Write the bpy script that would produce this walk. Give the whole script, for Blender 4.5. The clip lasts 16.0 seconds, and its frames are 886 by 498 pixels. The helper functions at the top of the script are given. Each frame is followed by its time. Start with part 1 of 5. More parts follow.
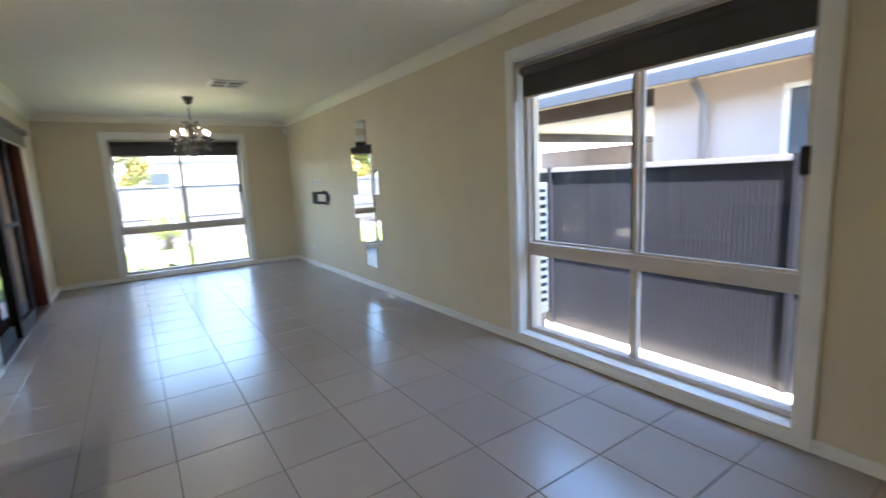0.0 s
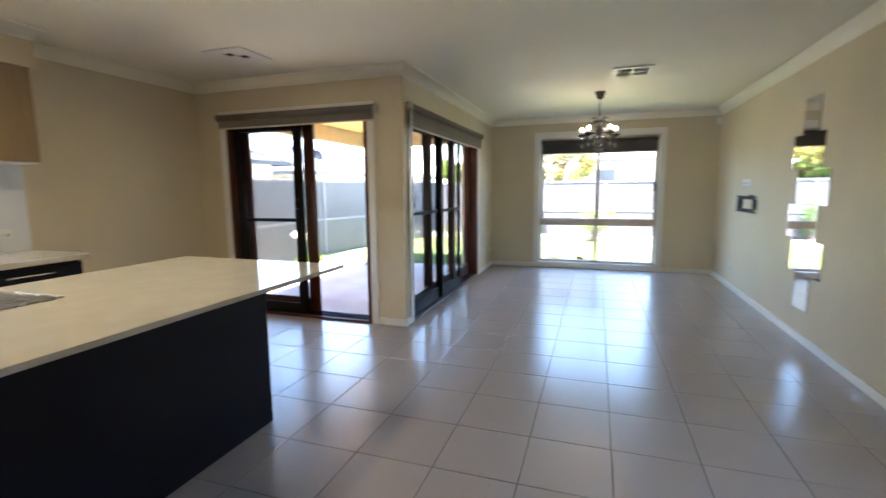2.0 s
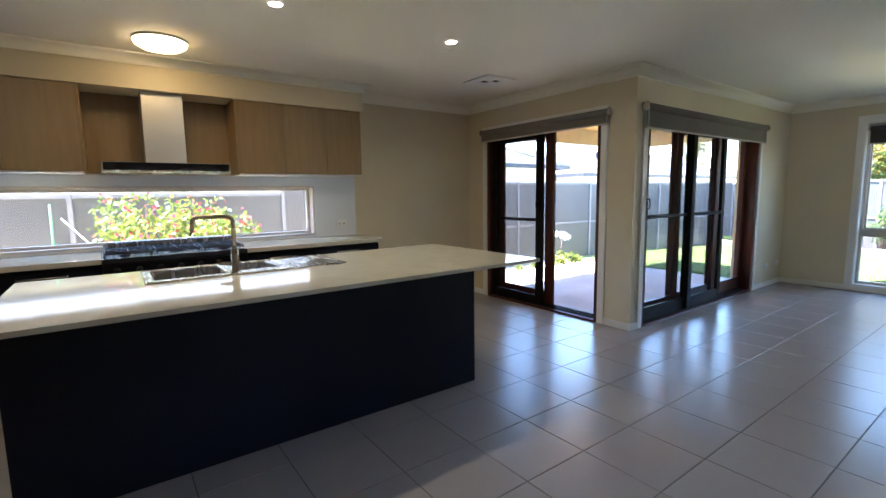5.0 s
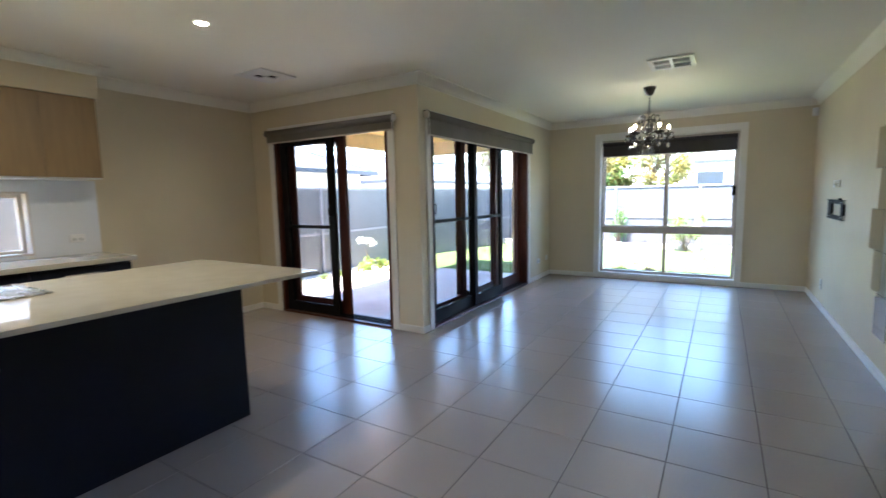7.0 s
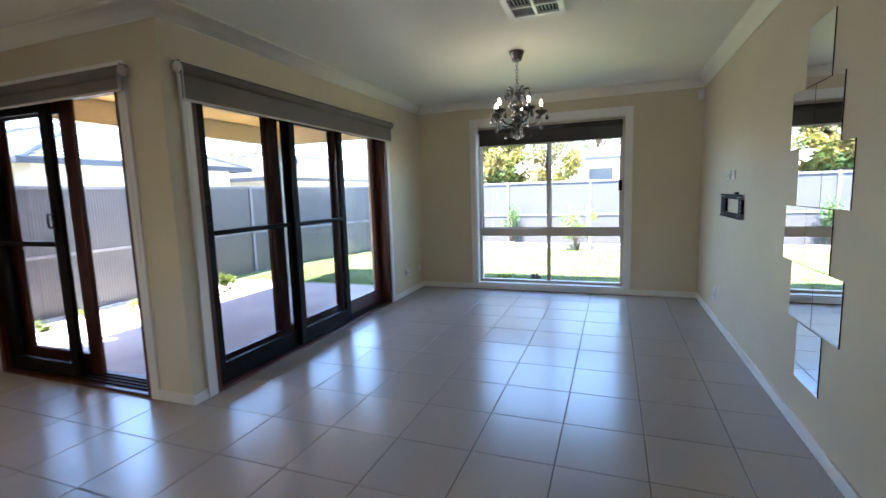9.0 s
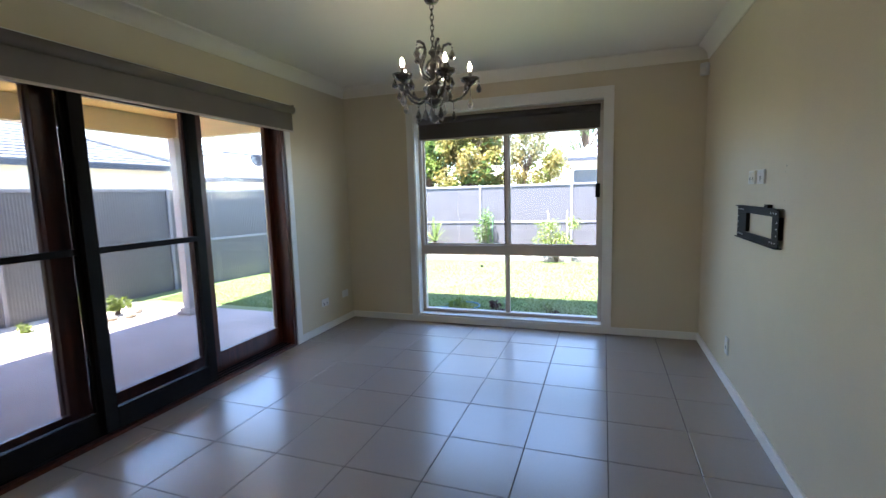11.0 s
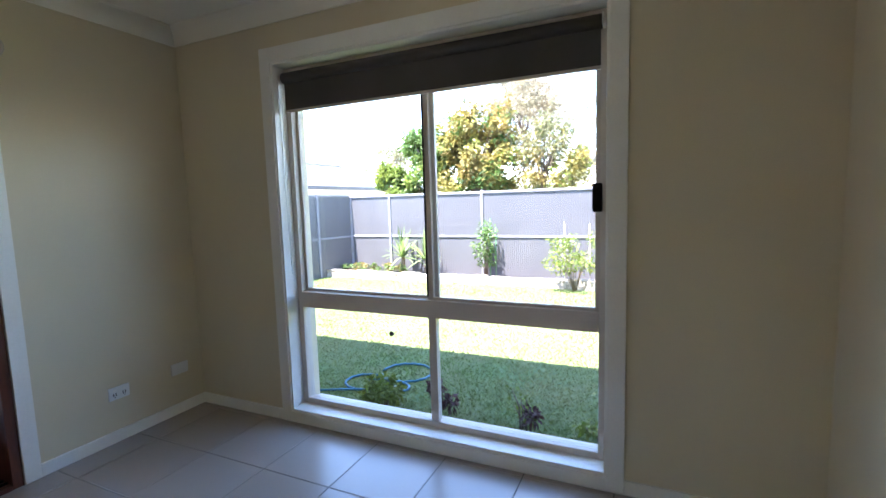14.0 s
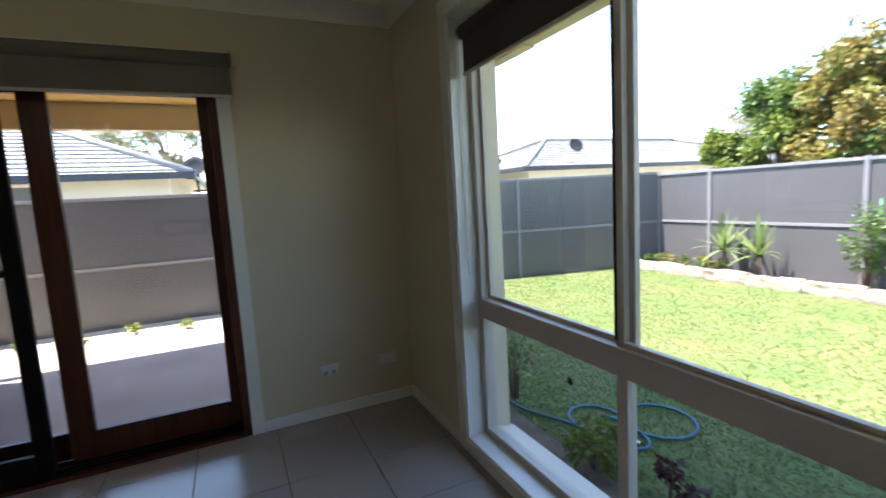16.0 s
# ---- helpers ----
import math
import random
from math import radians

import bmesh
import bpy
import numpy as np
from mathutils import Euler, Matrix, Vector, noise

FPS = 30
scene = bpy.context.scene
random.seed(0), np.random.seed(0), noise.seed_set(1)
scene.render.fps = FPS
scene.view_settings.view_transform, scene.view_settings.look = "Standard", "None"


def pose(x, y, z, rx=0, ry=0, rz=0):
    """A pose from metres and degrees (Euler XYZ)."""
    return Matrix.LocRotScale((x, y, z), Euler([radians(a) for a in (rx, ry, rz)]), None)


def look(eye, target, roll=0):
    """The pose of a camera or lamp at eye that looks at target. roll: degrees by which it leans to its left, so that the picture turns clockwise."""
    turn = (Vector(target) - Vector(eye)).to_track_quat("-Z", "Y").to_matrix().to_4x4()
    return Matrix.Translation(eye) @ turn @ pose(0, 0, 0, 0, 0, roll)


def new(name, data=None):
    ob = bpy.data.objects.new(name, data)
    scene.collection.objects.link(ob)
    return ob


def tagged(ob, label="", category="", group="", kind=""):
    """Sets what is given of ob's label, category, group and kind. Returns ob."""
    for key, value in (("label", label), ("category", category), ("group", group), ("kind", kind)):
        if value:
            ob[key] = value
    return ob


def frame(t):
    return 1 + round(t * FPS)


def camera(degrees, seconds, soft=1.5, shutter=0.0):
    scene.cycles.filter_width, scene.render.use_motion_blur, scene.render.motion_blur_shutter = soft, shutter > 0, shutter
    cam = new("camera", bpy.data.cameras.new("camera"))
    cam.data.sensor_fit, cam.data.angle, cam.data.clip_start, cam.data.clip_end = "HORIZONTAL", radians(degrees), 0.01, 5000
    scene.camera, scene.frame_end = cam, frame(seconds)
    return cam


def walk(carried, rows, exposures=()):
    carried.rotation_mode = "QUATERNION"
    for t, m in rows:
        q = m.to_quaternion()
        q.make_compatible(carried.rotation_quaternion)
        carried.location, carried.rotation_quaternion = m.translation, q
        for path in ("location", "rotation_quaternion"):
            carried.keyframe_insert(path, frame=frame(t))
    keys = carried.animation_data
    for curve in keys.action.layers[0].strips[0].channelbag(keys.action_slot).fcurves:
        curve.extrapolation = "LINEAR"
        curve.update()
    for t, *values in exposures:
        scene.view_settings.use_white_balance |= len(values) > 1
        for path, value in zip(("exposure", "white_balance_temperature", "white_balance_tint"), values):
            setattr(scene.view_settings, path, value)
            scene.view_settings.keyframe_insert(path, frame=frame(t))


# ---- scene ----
cam = camera(88.4, 16.0, shutter=0.35)
EXPO = [(0.0, 4.24, 5980, 12), (0.5, 3.77, 5900, 13), (1.0, 3.92, 6000, 12), (1.5, 3.97, 6000, 12), (2.0, 4.42, 6200, 13), (2.5, 4.37, 6100, 14), (3.0, 3.89, 5550, 12), (3.5, 3.94, 5750, 12), (6.0, 4.04, 5650, 11), (7.0, 4.24, 5650, 11), (8.0, 4.34, 5750, 12), (9.5, 3.78, 5700, 14), (12.5, 3.6, 6050, 16), (14.5, 3.58, 5800, 16), (15.5, 3.05, 5850, 13), (16.0, 2.55, 6350, 12)]
PATH = [
    (0, (-0.154, -0.256, 1.339), (0.954, 1.381, 1.033), -2.8),
    (0.5, (0.056, -0.174, 1.358), (0.712, 1.691, 1.059), -1.7),
    (1, (0.248, 0.021, 1.356), (0.579, 1.972, 1.066), -2.0),
    (1.5, (0.445, 0.201, 1.365), (0.4, 2.182, 1.094), -1.7),
    (2, (0.599, 0.329, 1.349), (-0.034, 2.208, 1.085), -0.5),
    (2.5, (0.739, 0.434, 1.4), (-0.344, 2.093, 1.123), -0.3),
    (3, (0.95, 0.458, 1.352), (-0.519, 1.795, 1.117), -1.7),
    (3.5, (1.096, 0.397, 1.323), (-0.536, 1.527, 1.081), -1.0),
    (6, (1.277, 0.362, 1.36), (-0.219, 1.669, 1.126), -0.3),
    (6.5, (1.262, 0.466, 1.317), (-0.01, 1.995, 1.104), -0.9),
    (7, (1.313, 0.714, 1.342), (0.278, 2.409, 1.113), -1.2),
    (7.5, (1.28, 1.074, 1.341), (0.418, 2.864, 1.114), -2.4),
    (8, (1.336, 1.488, 1.333), (0.509, 3.294, 1.097), -2.4),
    (8.5, (1.366, 1.903, 1.309), (0.597, 3.734, 1.067), -1.9),
    (9, (1.376, 2.287, 1.311), (0.679, 4.146, 1.067), -1.8),
    (9.5, (1.423, 2.66, 1.319), (0.765, 4.532, 1.068), -1.6),
    (12, (1.542, 4.555, 1.349), (0.872, 6.425, 1.118), -1.7),
    (12.5, (1.562, 4.95, 1.351), (0.884, 6.817, 1.115), -1.7),
    (13, (1.579, 5.351, 1.368), (0.89, 7.215, 1.146), -2.0),
    (13.5, (1.653, 5.725, 1.386), (0.89, 7.561, 1.167), -1.9),
    (14, (1.677, 6.111, 1.342), (0.849, 7.92, 1.135), -1.7),
    (14.5, (1.687, 6.436, 1.349), (0.636, 8.126, 1.148), -2.4),
    (15, (1.725, 6.732, 1.329), (0.366, 8.183, 1.113), -1.5),
    (15.5, (1.681, 6.983, 1.33), (0.11, 8.2, 1.101), -2.1),
    (16, (1.669, 7.182, 1.332), (-0.135, 8.014, 1.102), -3.3),
]
walk(cam, [(t, look(eye, target, roll)) for t, eye, target, roll in PATH], exposures=EXPO)

# ---- light ----
world = bpy.data.worlds.new("sky")
scene.world = world
world.use_nodes = True
wn = world.node_tree.nodes
sky = wn.new("ShaderNodeTexSky")
sky.sky_type = "NISHITA"
sky.sun_disc = False
sky.dust_density = 0.3
sky.sun_elevation, sky.sun_rotation = radians(67.8), radians(202.6)
wn["Background"].inputs["Strength"].default_value = 0.15
world.node_tree.links.new(sky.outputs["Color"], wn["Background"].inputs["Color"])
sun = new("sun", bpy.data.lights.new("sun", "SUN"))
sun.data.energy, sun.data.angle, sun.data.color = 5.0, radians(0.5), (1.0, 0.95, 0.87)
sun.matrix_world = look((-6.3, -15.1, 40.0), (0.0, 0.0, 0.0))


# ---- materials ----
def nodes_of(name):
    m = bpy.data.materials.new(name)
    m.use_nodes = True
    return m, m.node_tree.nodes, m.node_tree.links, m.node_tree.nodes["Principled BSDF"]


def surface(name, colour, rough=0.5, metal=0.0, vary=0.12, scale=6.0, fine=60.0, bump=0.05, stretch=(1, 1, 1), random=0.0, spec=0.5, coat=0.0, second=None, island=False, place=False):
    """A surface with broad blotches and fine grain. second: a colour that the blotches lead to."""
    m, n, l, b = nodes_of(name)
    co = n.new("ShaderNodeTexCoord")
    mp = n.new("ShaderNodeMapping")
    mp.inputs["Scale"].default_value = stretch
    l.new(n.new("ShaderNodeNewGeometry").outputs["Position"] if place else co.outputs["Object"], mp.inputs["Vector"])
    big, small = n.new("ShaderNodeTexNoise"), n.new("ShaderNodeTexNoise")
    big.inputs["Scale"].default_value, small.inputs["Scale"].default_value = scale, fine
    big.inputs["Detail"].default_value, small.inputs["Detail"].default_value = 5, 4
    for t in (big, small):
        l.new(mp.outputs["Vector"], t.inputs["Vector"])
    mix = n.new("ShaderNodeMix")
    mix.data_type = "RGBA"
    other = second or tuple(c * (1 - 2.2 * vary) for c in colour)
    first = tuple(min(1, c * (1 + (0 if second else vary))) for c in colour)
    mix.inputs[6].default_value, mix.inputs[7].default_value = (*first, 1), (*other, 1)
    ramp = n.new("ShaderNodeMapRange")
    ramp.inputs[1].default_value, ramp.inputs[2].default_value = (0.05, 0.95) if place else (0.3, 0.75)
    l.new(big.outputs["Fac"], ramp.inputs[0])
    l.new(ramp.outputs[0], mix.inputs[0])
    grain = n.new("ShaderNodeMix")
    grain.data_type, grain.blend_type = "RGBA", "MULTIPLY"
    grain.inputs[0].default_value = 1.0
    gr = n.new("ShaderNodeMapRange")
    gr.inputs[1].default_value, gr.inputs[2].default_value, gr.inputs[3].default_value, gr.inputs[4].default_value = 0.3, 0.7, 1 - vary, 1 + vary
    l.new(small.outputs["Fac"], gr.inputs[0])
    l.new(mix.outputs[2], grain.inputs[6])
    l.new(gr.outputs[0], grain.inputs[7])
    last = grain.outputs[2]
    if random:
        src = n.new("ShaderNodeNewGeometry").outputs["Random Per Island"] if island else n.new("ShaderNodeObjectInfo").outputs["Random"]
        rr = n.new("ShaderNodeMapRange")
        rr.inputs[3].default_value, rr.inputs[4].default_value = 1 - random, 1 + random
        l.new(src, rr.inputs[0])
        rm = n.new("ShaderNodeMix")
        rm.data_type, rm.blend_type = "RGBA", "MULTIPLY"
        rm.inputs[0].default_value = 1.0
        l.new(last, rm.inputs[6])
        l.new(rr.outputs[0], rm.inputs[7])
        last = rm.outputs[2]
    l.new(last, b.inputs["Base Color"])
    b.inputs["Metallic"].default_value = metal
    b.inputs["Specular IOR Level"].default_value = spec
    b.inputs["Coat Weight"].default_value = coat
    r2 = n.new("ShaderNodeMapRange")
    r2.inputs[3].default_value, r2.inputs[4].default_value = max(0.02, rough * 0.85), min(1, rough * 1.15)
    l.new(big.outputs["Fac"], r2.inputs[0])
    l.new(r2.outputs[0], b.inputs["Roughness"])
    if bump:
        bp = n.new("ShaderNodeBump")
        bp.inputs["Strength"].default_value, bp.inputs["Distance"].default_value = bump, 0.01
        l.new(small.outputs["Fac"], bp.inputs["Height"])
        l.new(bp.outputs["Normal"], b.inputs["Normal"])
    return m


def glow(name, colour, strength):
    m, n, l, b = nodes_of(name)
    b.inputs["Base Color"].default_value = (0.9, 0.9, 0.88, 1)
    b.inputs["Emission Color"].default_value = (*colour, 1)
    b.inputs["Emission Strength"].default_value = strength
    return m


def pane_glass(name, tint=(0.955, 0.965, 0.96), haze=0.0, sheen=1.0):
    """Thin clear sheet: straight through, with a mirror-like sheen by angle. haze: share of dull dust or mesh."""
    m, n, l, b = nodes_of(name)
    n.remove(b)
    out = n["Material Output"]
    tr, gl, fr = n.new("ShaderNodeBsdfTransparent"), n.new("ShaderNodeBsdfGlossy"), n.new("ShaderNodeLayerWeight")
    tr.inputs["Color"].default_value = (*tint, 1)
    gl.inputs["Roughness"].default_value = 0.01
    pw, sc_ = n.new("ShaderNodeMath"), n.new("ShaderNodeMath")
    pw.operation, sc_.operation = "POWER", "MULTIPLY_ADD"
    pw.inputs[1].default_value, sc_.inputs[1].default_value, sc_.inputs[2].default_value = 5.0, 0.8 * sheen, 0.022 * sheen
    l.new(fr.outputs["Facing"], pw.inputs[0])
    l.new(pw.outputs[0], sc_.inputs[0])
    mx = n.new("ShaderNodeMixShader")
    l.new(sc_.outputs[0], mx.inputs[0])
    l.new(tr.outputs[0], mx.inputs[1])
    l.new(gl.outputs[0], mx.inputs[2])
    last = mx
    if haze:
        df, m2 = n.new("ShaderNodeBsdfDiffuse"), n.new("ShaderNodeMixShader")
        df.inputs["Color"].default_value = (0.25, 0.25, 0.26, 1)
        m2.inputs[0].default_value = haze
        l.new(mx.outputs[0], m2.inputs[1])
        l.new(df.outputs[0], m2.inputs[2])
        last = m2
    l.new(last.outputs[0], out.inputs["Surface"])
    return m


WALL = surface("beige wall paint", (0.69, 0.60, 0.42), 0.5, vary=0.03, scale=1.2, fine=220, bump=0.06)
CEIL = surface("ceiling paint", (0.89, 0.845, 0.71), 0.7, vary=0.015, scale=0.8, fine=160, bump=0.03)
TRIM = surface("white gloss paint", (0.84, 0.815, 0.755), 0.3, vary=0.02, scale=3, fine=90, bump=0.03)
TILE = surface("taupe porcelain", (0.37, 0.322, 0.298), 0.25, vary=0.02, scale=1.3, fine=90, bump=0.0, random=0.03, spec=0.85, place=True)
GROUT = surface("grout", (0.10, 0.09, 0.085), 0.9, vary=0.25, scale=2.0, fine=120, bump=0.1)
TIMBER = surface("stained timber", (0.080, 0.019, 0.0075), 0.34, vary=0.25, scale=3, fine=40, bump=0.05, stretch=(14, 14, 1))
BLACK = surface("black aluminium", (0.0075, 0.006, 0.0052), 0.55, spec=0.15, vary=0.12, scale=5, fine=200, bump=0.02)
CREAM = surface("cream aluminium", (0.61, 0.535, 0.455), 0.36, vary=0.03, scale=4, fine=150, bump=0.01)
BLIND = surface("dark blind cloth", (0.075, 0.066, 0.062), 0.85, vary=0.08, scale=3, fine=500, bump=0.15)
BLINDT = surface("taupe blind cloth", (0.20, 0.175, 0.145), 0.85, vary=0.06, scale=3, fine=500, bump=0.15)
NAVY = surface("navy laminate", (0.0035, 0.0045, 0.010), 0.45, vary=0.1, scale=2, fine=180, bump=0.02, spec=0.25)
STONE = surface("white stone", (0.60, 0.555, 0.46), 0.06, vary=0.03, scale=8, fine=320, bump=0.0, spec=0.55)
SPLASH = surface("white splashback", (0.74, 0.75, 0.76), 0.12, vary=0.01, scale=2, fine=60, bump=0.0)
OAK = surface("pale oak laminate", (0.265, 0.178, 0.085), 0.42, vary=0.08, scale=2.0, fine=30, bump=0.02, stretch=(1, 1, 0.12), random=0.03)
STEEL = surface("brushed steel", (0.62, 0.60, 0.57), 0.27, 1.0, vary=0.025, scale=4, fine=150, bump=0.008, stretch=(1, 6, 1))
HOBM = surface("dark hob enamel", (0.03, 0.031, 0.035), 0.2, vary=0.08, bump=0.0)
SATIN = surface("satin steel", (0.60, 0.575, 0.53), 0.4, 1.0, vary=0.012, scale=2, fine=90, bump=0.0)
CHROME = surface("chrome", (0.75, 0.75, 0.75), 0.07, 1.0, vary=0.02, bump=0.0)
DARKCHROME = surface("dark chrome", (0.16, 0.15, 0.145), 0.14, 1.0, vary=0.05, bump=0.0)
CLEAR = surface("clear crystal", (0.55, 0.55, 0.54), 0.06, 0.6, vary=0.15, bump=0.0, spec=1.0)
BRONZE = surface("brushed nickel", (0.50, 0.45, 0.38), 0.22, 1.0, vary=0.04, bump=0.0)
IRON = surface("cast iron", (0.02, 0.02, 0.022), 0.55, vary=0.2, fine=200, bump=0.1)
HOODGLASS = surface("black hood glass", (0.008, 0.008, 0.009), 0.06, vary=0.02, bump=0.0)
SMOKE = surface("smoked crystal", (0.045, 0.042, 0.040), 0.05, vary=0.1, bump=0.0, spec=1.0, coat=0.6)
PLASTIC = surface("white plastic", (0.78, 0.77, 0.74), 0.35, vary=0.02, bump=0.0)
VENTGREY = surface("grey vent blade paint", (0.36, 0.35, 0.32), 0.5, vary=0.04, bump=0.0)
FARPANE = surface("house window glass", (0.10, 0.11, 0.12), 0.08, vary=0.03, bump=0.0)
PORCHBEAM = surface("dark brown porch timber", (0.06, 0.042, 0.035), 0.6, vary=0.15, bump=0.02)
PIPE = surface("mauve grey downpipe", (0.27, 0.25, 0.27), 0.45, vary=0.05, bump=0.01)
DARKGAP = surface("dark void", (0.012, 0.012, 0.012), 0.8, vary=0.1, bump=0.0)
MIRROR = surface("mirror", (0.93, 0.94, 0.94), 0.012, 1.0, vary=0.0, bump=0.0)
GLASS = pane_glass("window glass")
MESHGLASS = pane_glass("screen door mesh", (0.86, 0.86, 0.87), 0.012, 0.0)
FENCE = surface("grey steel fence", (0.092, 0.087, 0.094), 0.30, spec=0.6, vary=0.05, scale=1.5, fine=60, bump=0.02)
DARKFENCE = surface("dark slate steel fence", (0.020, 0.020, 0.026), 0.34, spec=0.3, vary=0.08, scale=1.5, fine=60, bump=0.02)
POST_SUNRAIL = surface("fence post paint and sunlit rail tone", (0.21, 0.20, 0.215), 0.45, vary=0.05, bump=0.01)
CONCRETE = surface("patio concrete", (0.37, 0.30, 0.27), 0.75, vary=0.08, scale=1.6, fine=70, bump=0.1)
GRAVELM = surface("pale gravel", (0.52, 0.45, 0.37), 0.95, vary=0.2, scale=9, fine=90, bump=0.8)
LAWN = surface("lawn", (0.087, 0.143, 0.036), 0.9, vary=0.2, scale=1.8, fine=55, bump=0.10, second=(0.165, 0.157, 0.062))
EARTH = surface("dry earth and paving", (0.27, 0.25, 0.20), 0.9, vary=0.15, scale=0.4, fine=12, bump=0.3)
POSTM = surface("pale mauve post paint", (0.38, 0.33, 0.305), 0.5, vary=0.04, bump=0.01)
EAVE = surface("tan patio lining", (0.68, 0.43, 0.15), 0.6, vary=0.04, scale=1.5, fine=40, bump=0.02)
BEAM = surface("cream beam paint", (0.66, 0.55, 0.37), 0.5, vary=0.04, bump=0.02)
RENDER_PINK = surface("pale brick render", (0.60, 0.50, 0.43), 0.85, vary=0.06, scale=2, fine=80, bump=0.2)
RENDER_CREAM = surface("cream render", (0.66, 0.64, 0.54), 0.85, vary=0.05, scale=2, fine=80, bump=0.15)
PORCHWALL = surface("mauve brown porch render", (0.36, 0.29, 0.28), 0.85, vary=0.08, scale=2, fine=60, bump=0.15)
ROOFT = surface("grey roof tile", (0.25, 0.245, 0.245), 0.75, vary=0.14, scale=3, fine=50, bump=0.15, random=0.08, island=True)
GUTTER = surface("blue grey gutter", (0.040, 0.042, 0.052), 0.4, vary=0.06, bump=0.01)
BARK = surface("bark", (0.17, 0.12, 0.085), 0.9, vary=0.3, scale=8, fine=50, bump=0.7, stretch=(3, 3, 0.6))
ROCK = surface("pale garden stone", (0.34, 0.29, 0.235), 0.9, vary=0.2, scale=6, fine=40, bump=0.5, random=0.1)
SOIL = surface("garden soil", (0.12, 0.085, 0.06), 0.95, vary=0.3, scale=8, fine=60, bump=0.8)
HOSE = surface("blue garden hose", (0.03, 0.14, 0.22), 0.4, vary=0.1, bump=0.0)


def leaf_mat(name, a, b):
    m = surface(name, a, 0.5, vary=0.1, scale=1.2, fine=9, bump=0.0, random=0.35, second=b, island=True)
    n, l = m.node_tree.nodes, m.node_tree.links
    bs, out = n["Principled BSDF"], n["Material Output"]
    thin, mx = n.new("ShaderNodeBsdfTranslucent"), n.new("ShaderNodeMixShader")
    l.new(bs.inputs["Base Color"].links[0].from_socket, thin.inputs["Color"])
    mx.inputs[0].default_value = 0.4
    l.new(bs.outputs[0], mx.inputs[1])
    l.new(thin.outputs[0], mx.inputs[2])
    l.new(mx.outputs[0], out.inputs["Surface"])
    return m


LEAF_GREEN = leaf_mat("green leaves", (0.07, 0.135, 0.028), (0.13, 0.19, 0.04))
LEAF_RUST = leaf_mat("rust leaves", (0.27, 0.17, 0.05), (0.18, 0.20, 0.04))
LEAF_GUM = leaf_mat("gum leaves", (0.15, 0.165, 0.075), (0.24, 0.20, 0.10))
LEAF_GUMPALE = leaf_mat("pale gum leaves", (0.32, 0.255, 0.18), (0.26, 0.24, 0.15))
LEAF_LIME = leaf_mat("lime leaves", (0.19, 0.22, 0.035), (0.11, 0.17, 0.03))
LEAF_YUCCA = leaf_mat("strap leaves", (0.14, 0.21, 0.06), (0.22, 0.26, 0.10))
PETAL = leaf_mat("crimson petals", (0.45, 0.03, 0.05), (0.55, 0.10, 0.10))
BLADE = leaf_mat("grass blades", (0.122, 0.20, 0.046), (0.235, 0.228, 0.09))
ROSETTE = leaf_mat("burgundy rosettes", (0.06, 0.02, 0.025), (0.10, 0.05, 0.04))


# ---- mesh tools ----
def box(bm, x0, y0, z0, x1, y1, z1, bevel=0.0):
    x0, x1, y0, y1, z0, z1 = min(x0, x1), max(x0, x1), min(y0, y1), max(y0, y1), min(z0, z1), max(z0, z1)
    m = Matrix.Translation(((x0 + x1) / 2, (y0 + y1) / 2, (z0 + z1) / 2)) @ Matrix.Diagonal((x1 - x0, y1 - y0, z1 - z0, 1))
    made = bmesh.ops.create_cube(bm, size=1, matrix=m)["verts"]
    if bevel:
        edges = list({e for v in made for e in v.link_edges})
        bmesh.ops.bevel(bm, geom=edges, offset=bevel, segments=2, affect="EDGES", profile=0.6)
    return bm


def boxes(*rows, bevel=0.0):
    bm = bmesh.new()
    for r in rows:
        box(bm, *r, bevel=bevel)
    return bm


def lathe(bm, profile, n=24, m=Matrix.Identity(4)):
    """Turns (radius, z) pairs about z."""
    rings = []
    for r, z in profile:
        if r < 1e-5:
            rings.append([bm.verts.new(m @ Vector((0, 0, z)))])
        else:
            rings.append([bm.verts.new(m @ Vector((r * math.cos(a), r * math.sin(a), z))) for a in (2 * math.pi * k / n for k in range(n))])
    for a, b in zip(rings, rings[1:]):
        for k in range(n):
            q = [a[k % len(a)], a[(k + 1) % len(a)], b[(k + 1) % len(b)], b[k % len(b)]]
            q = list(dict.fromkeys(q))
            if len(q) > 2:
                bm.faces.new(q).smooth = True
    return bm


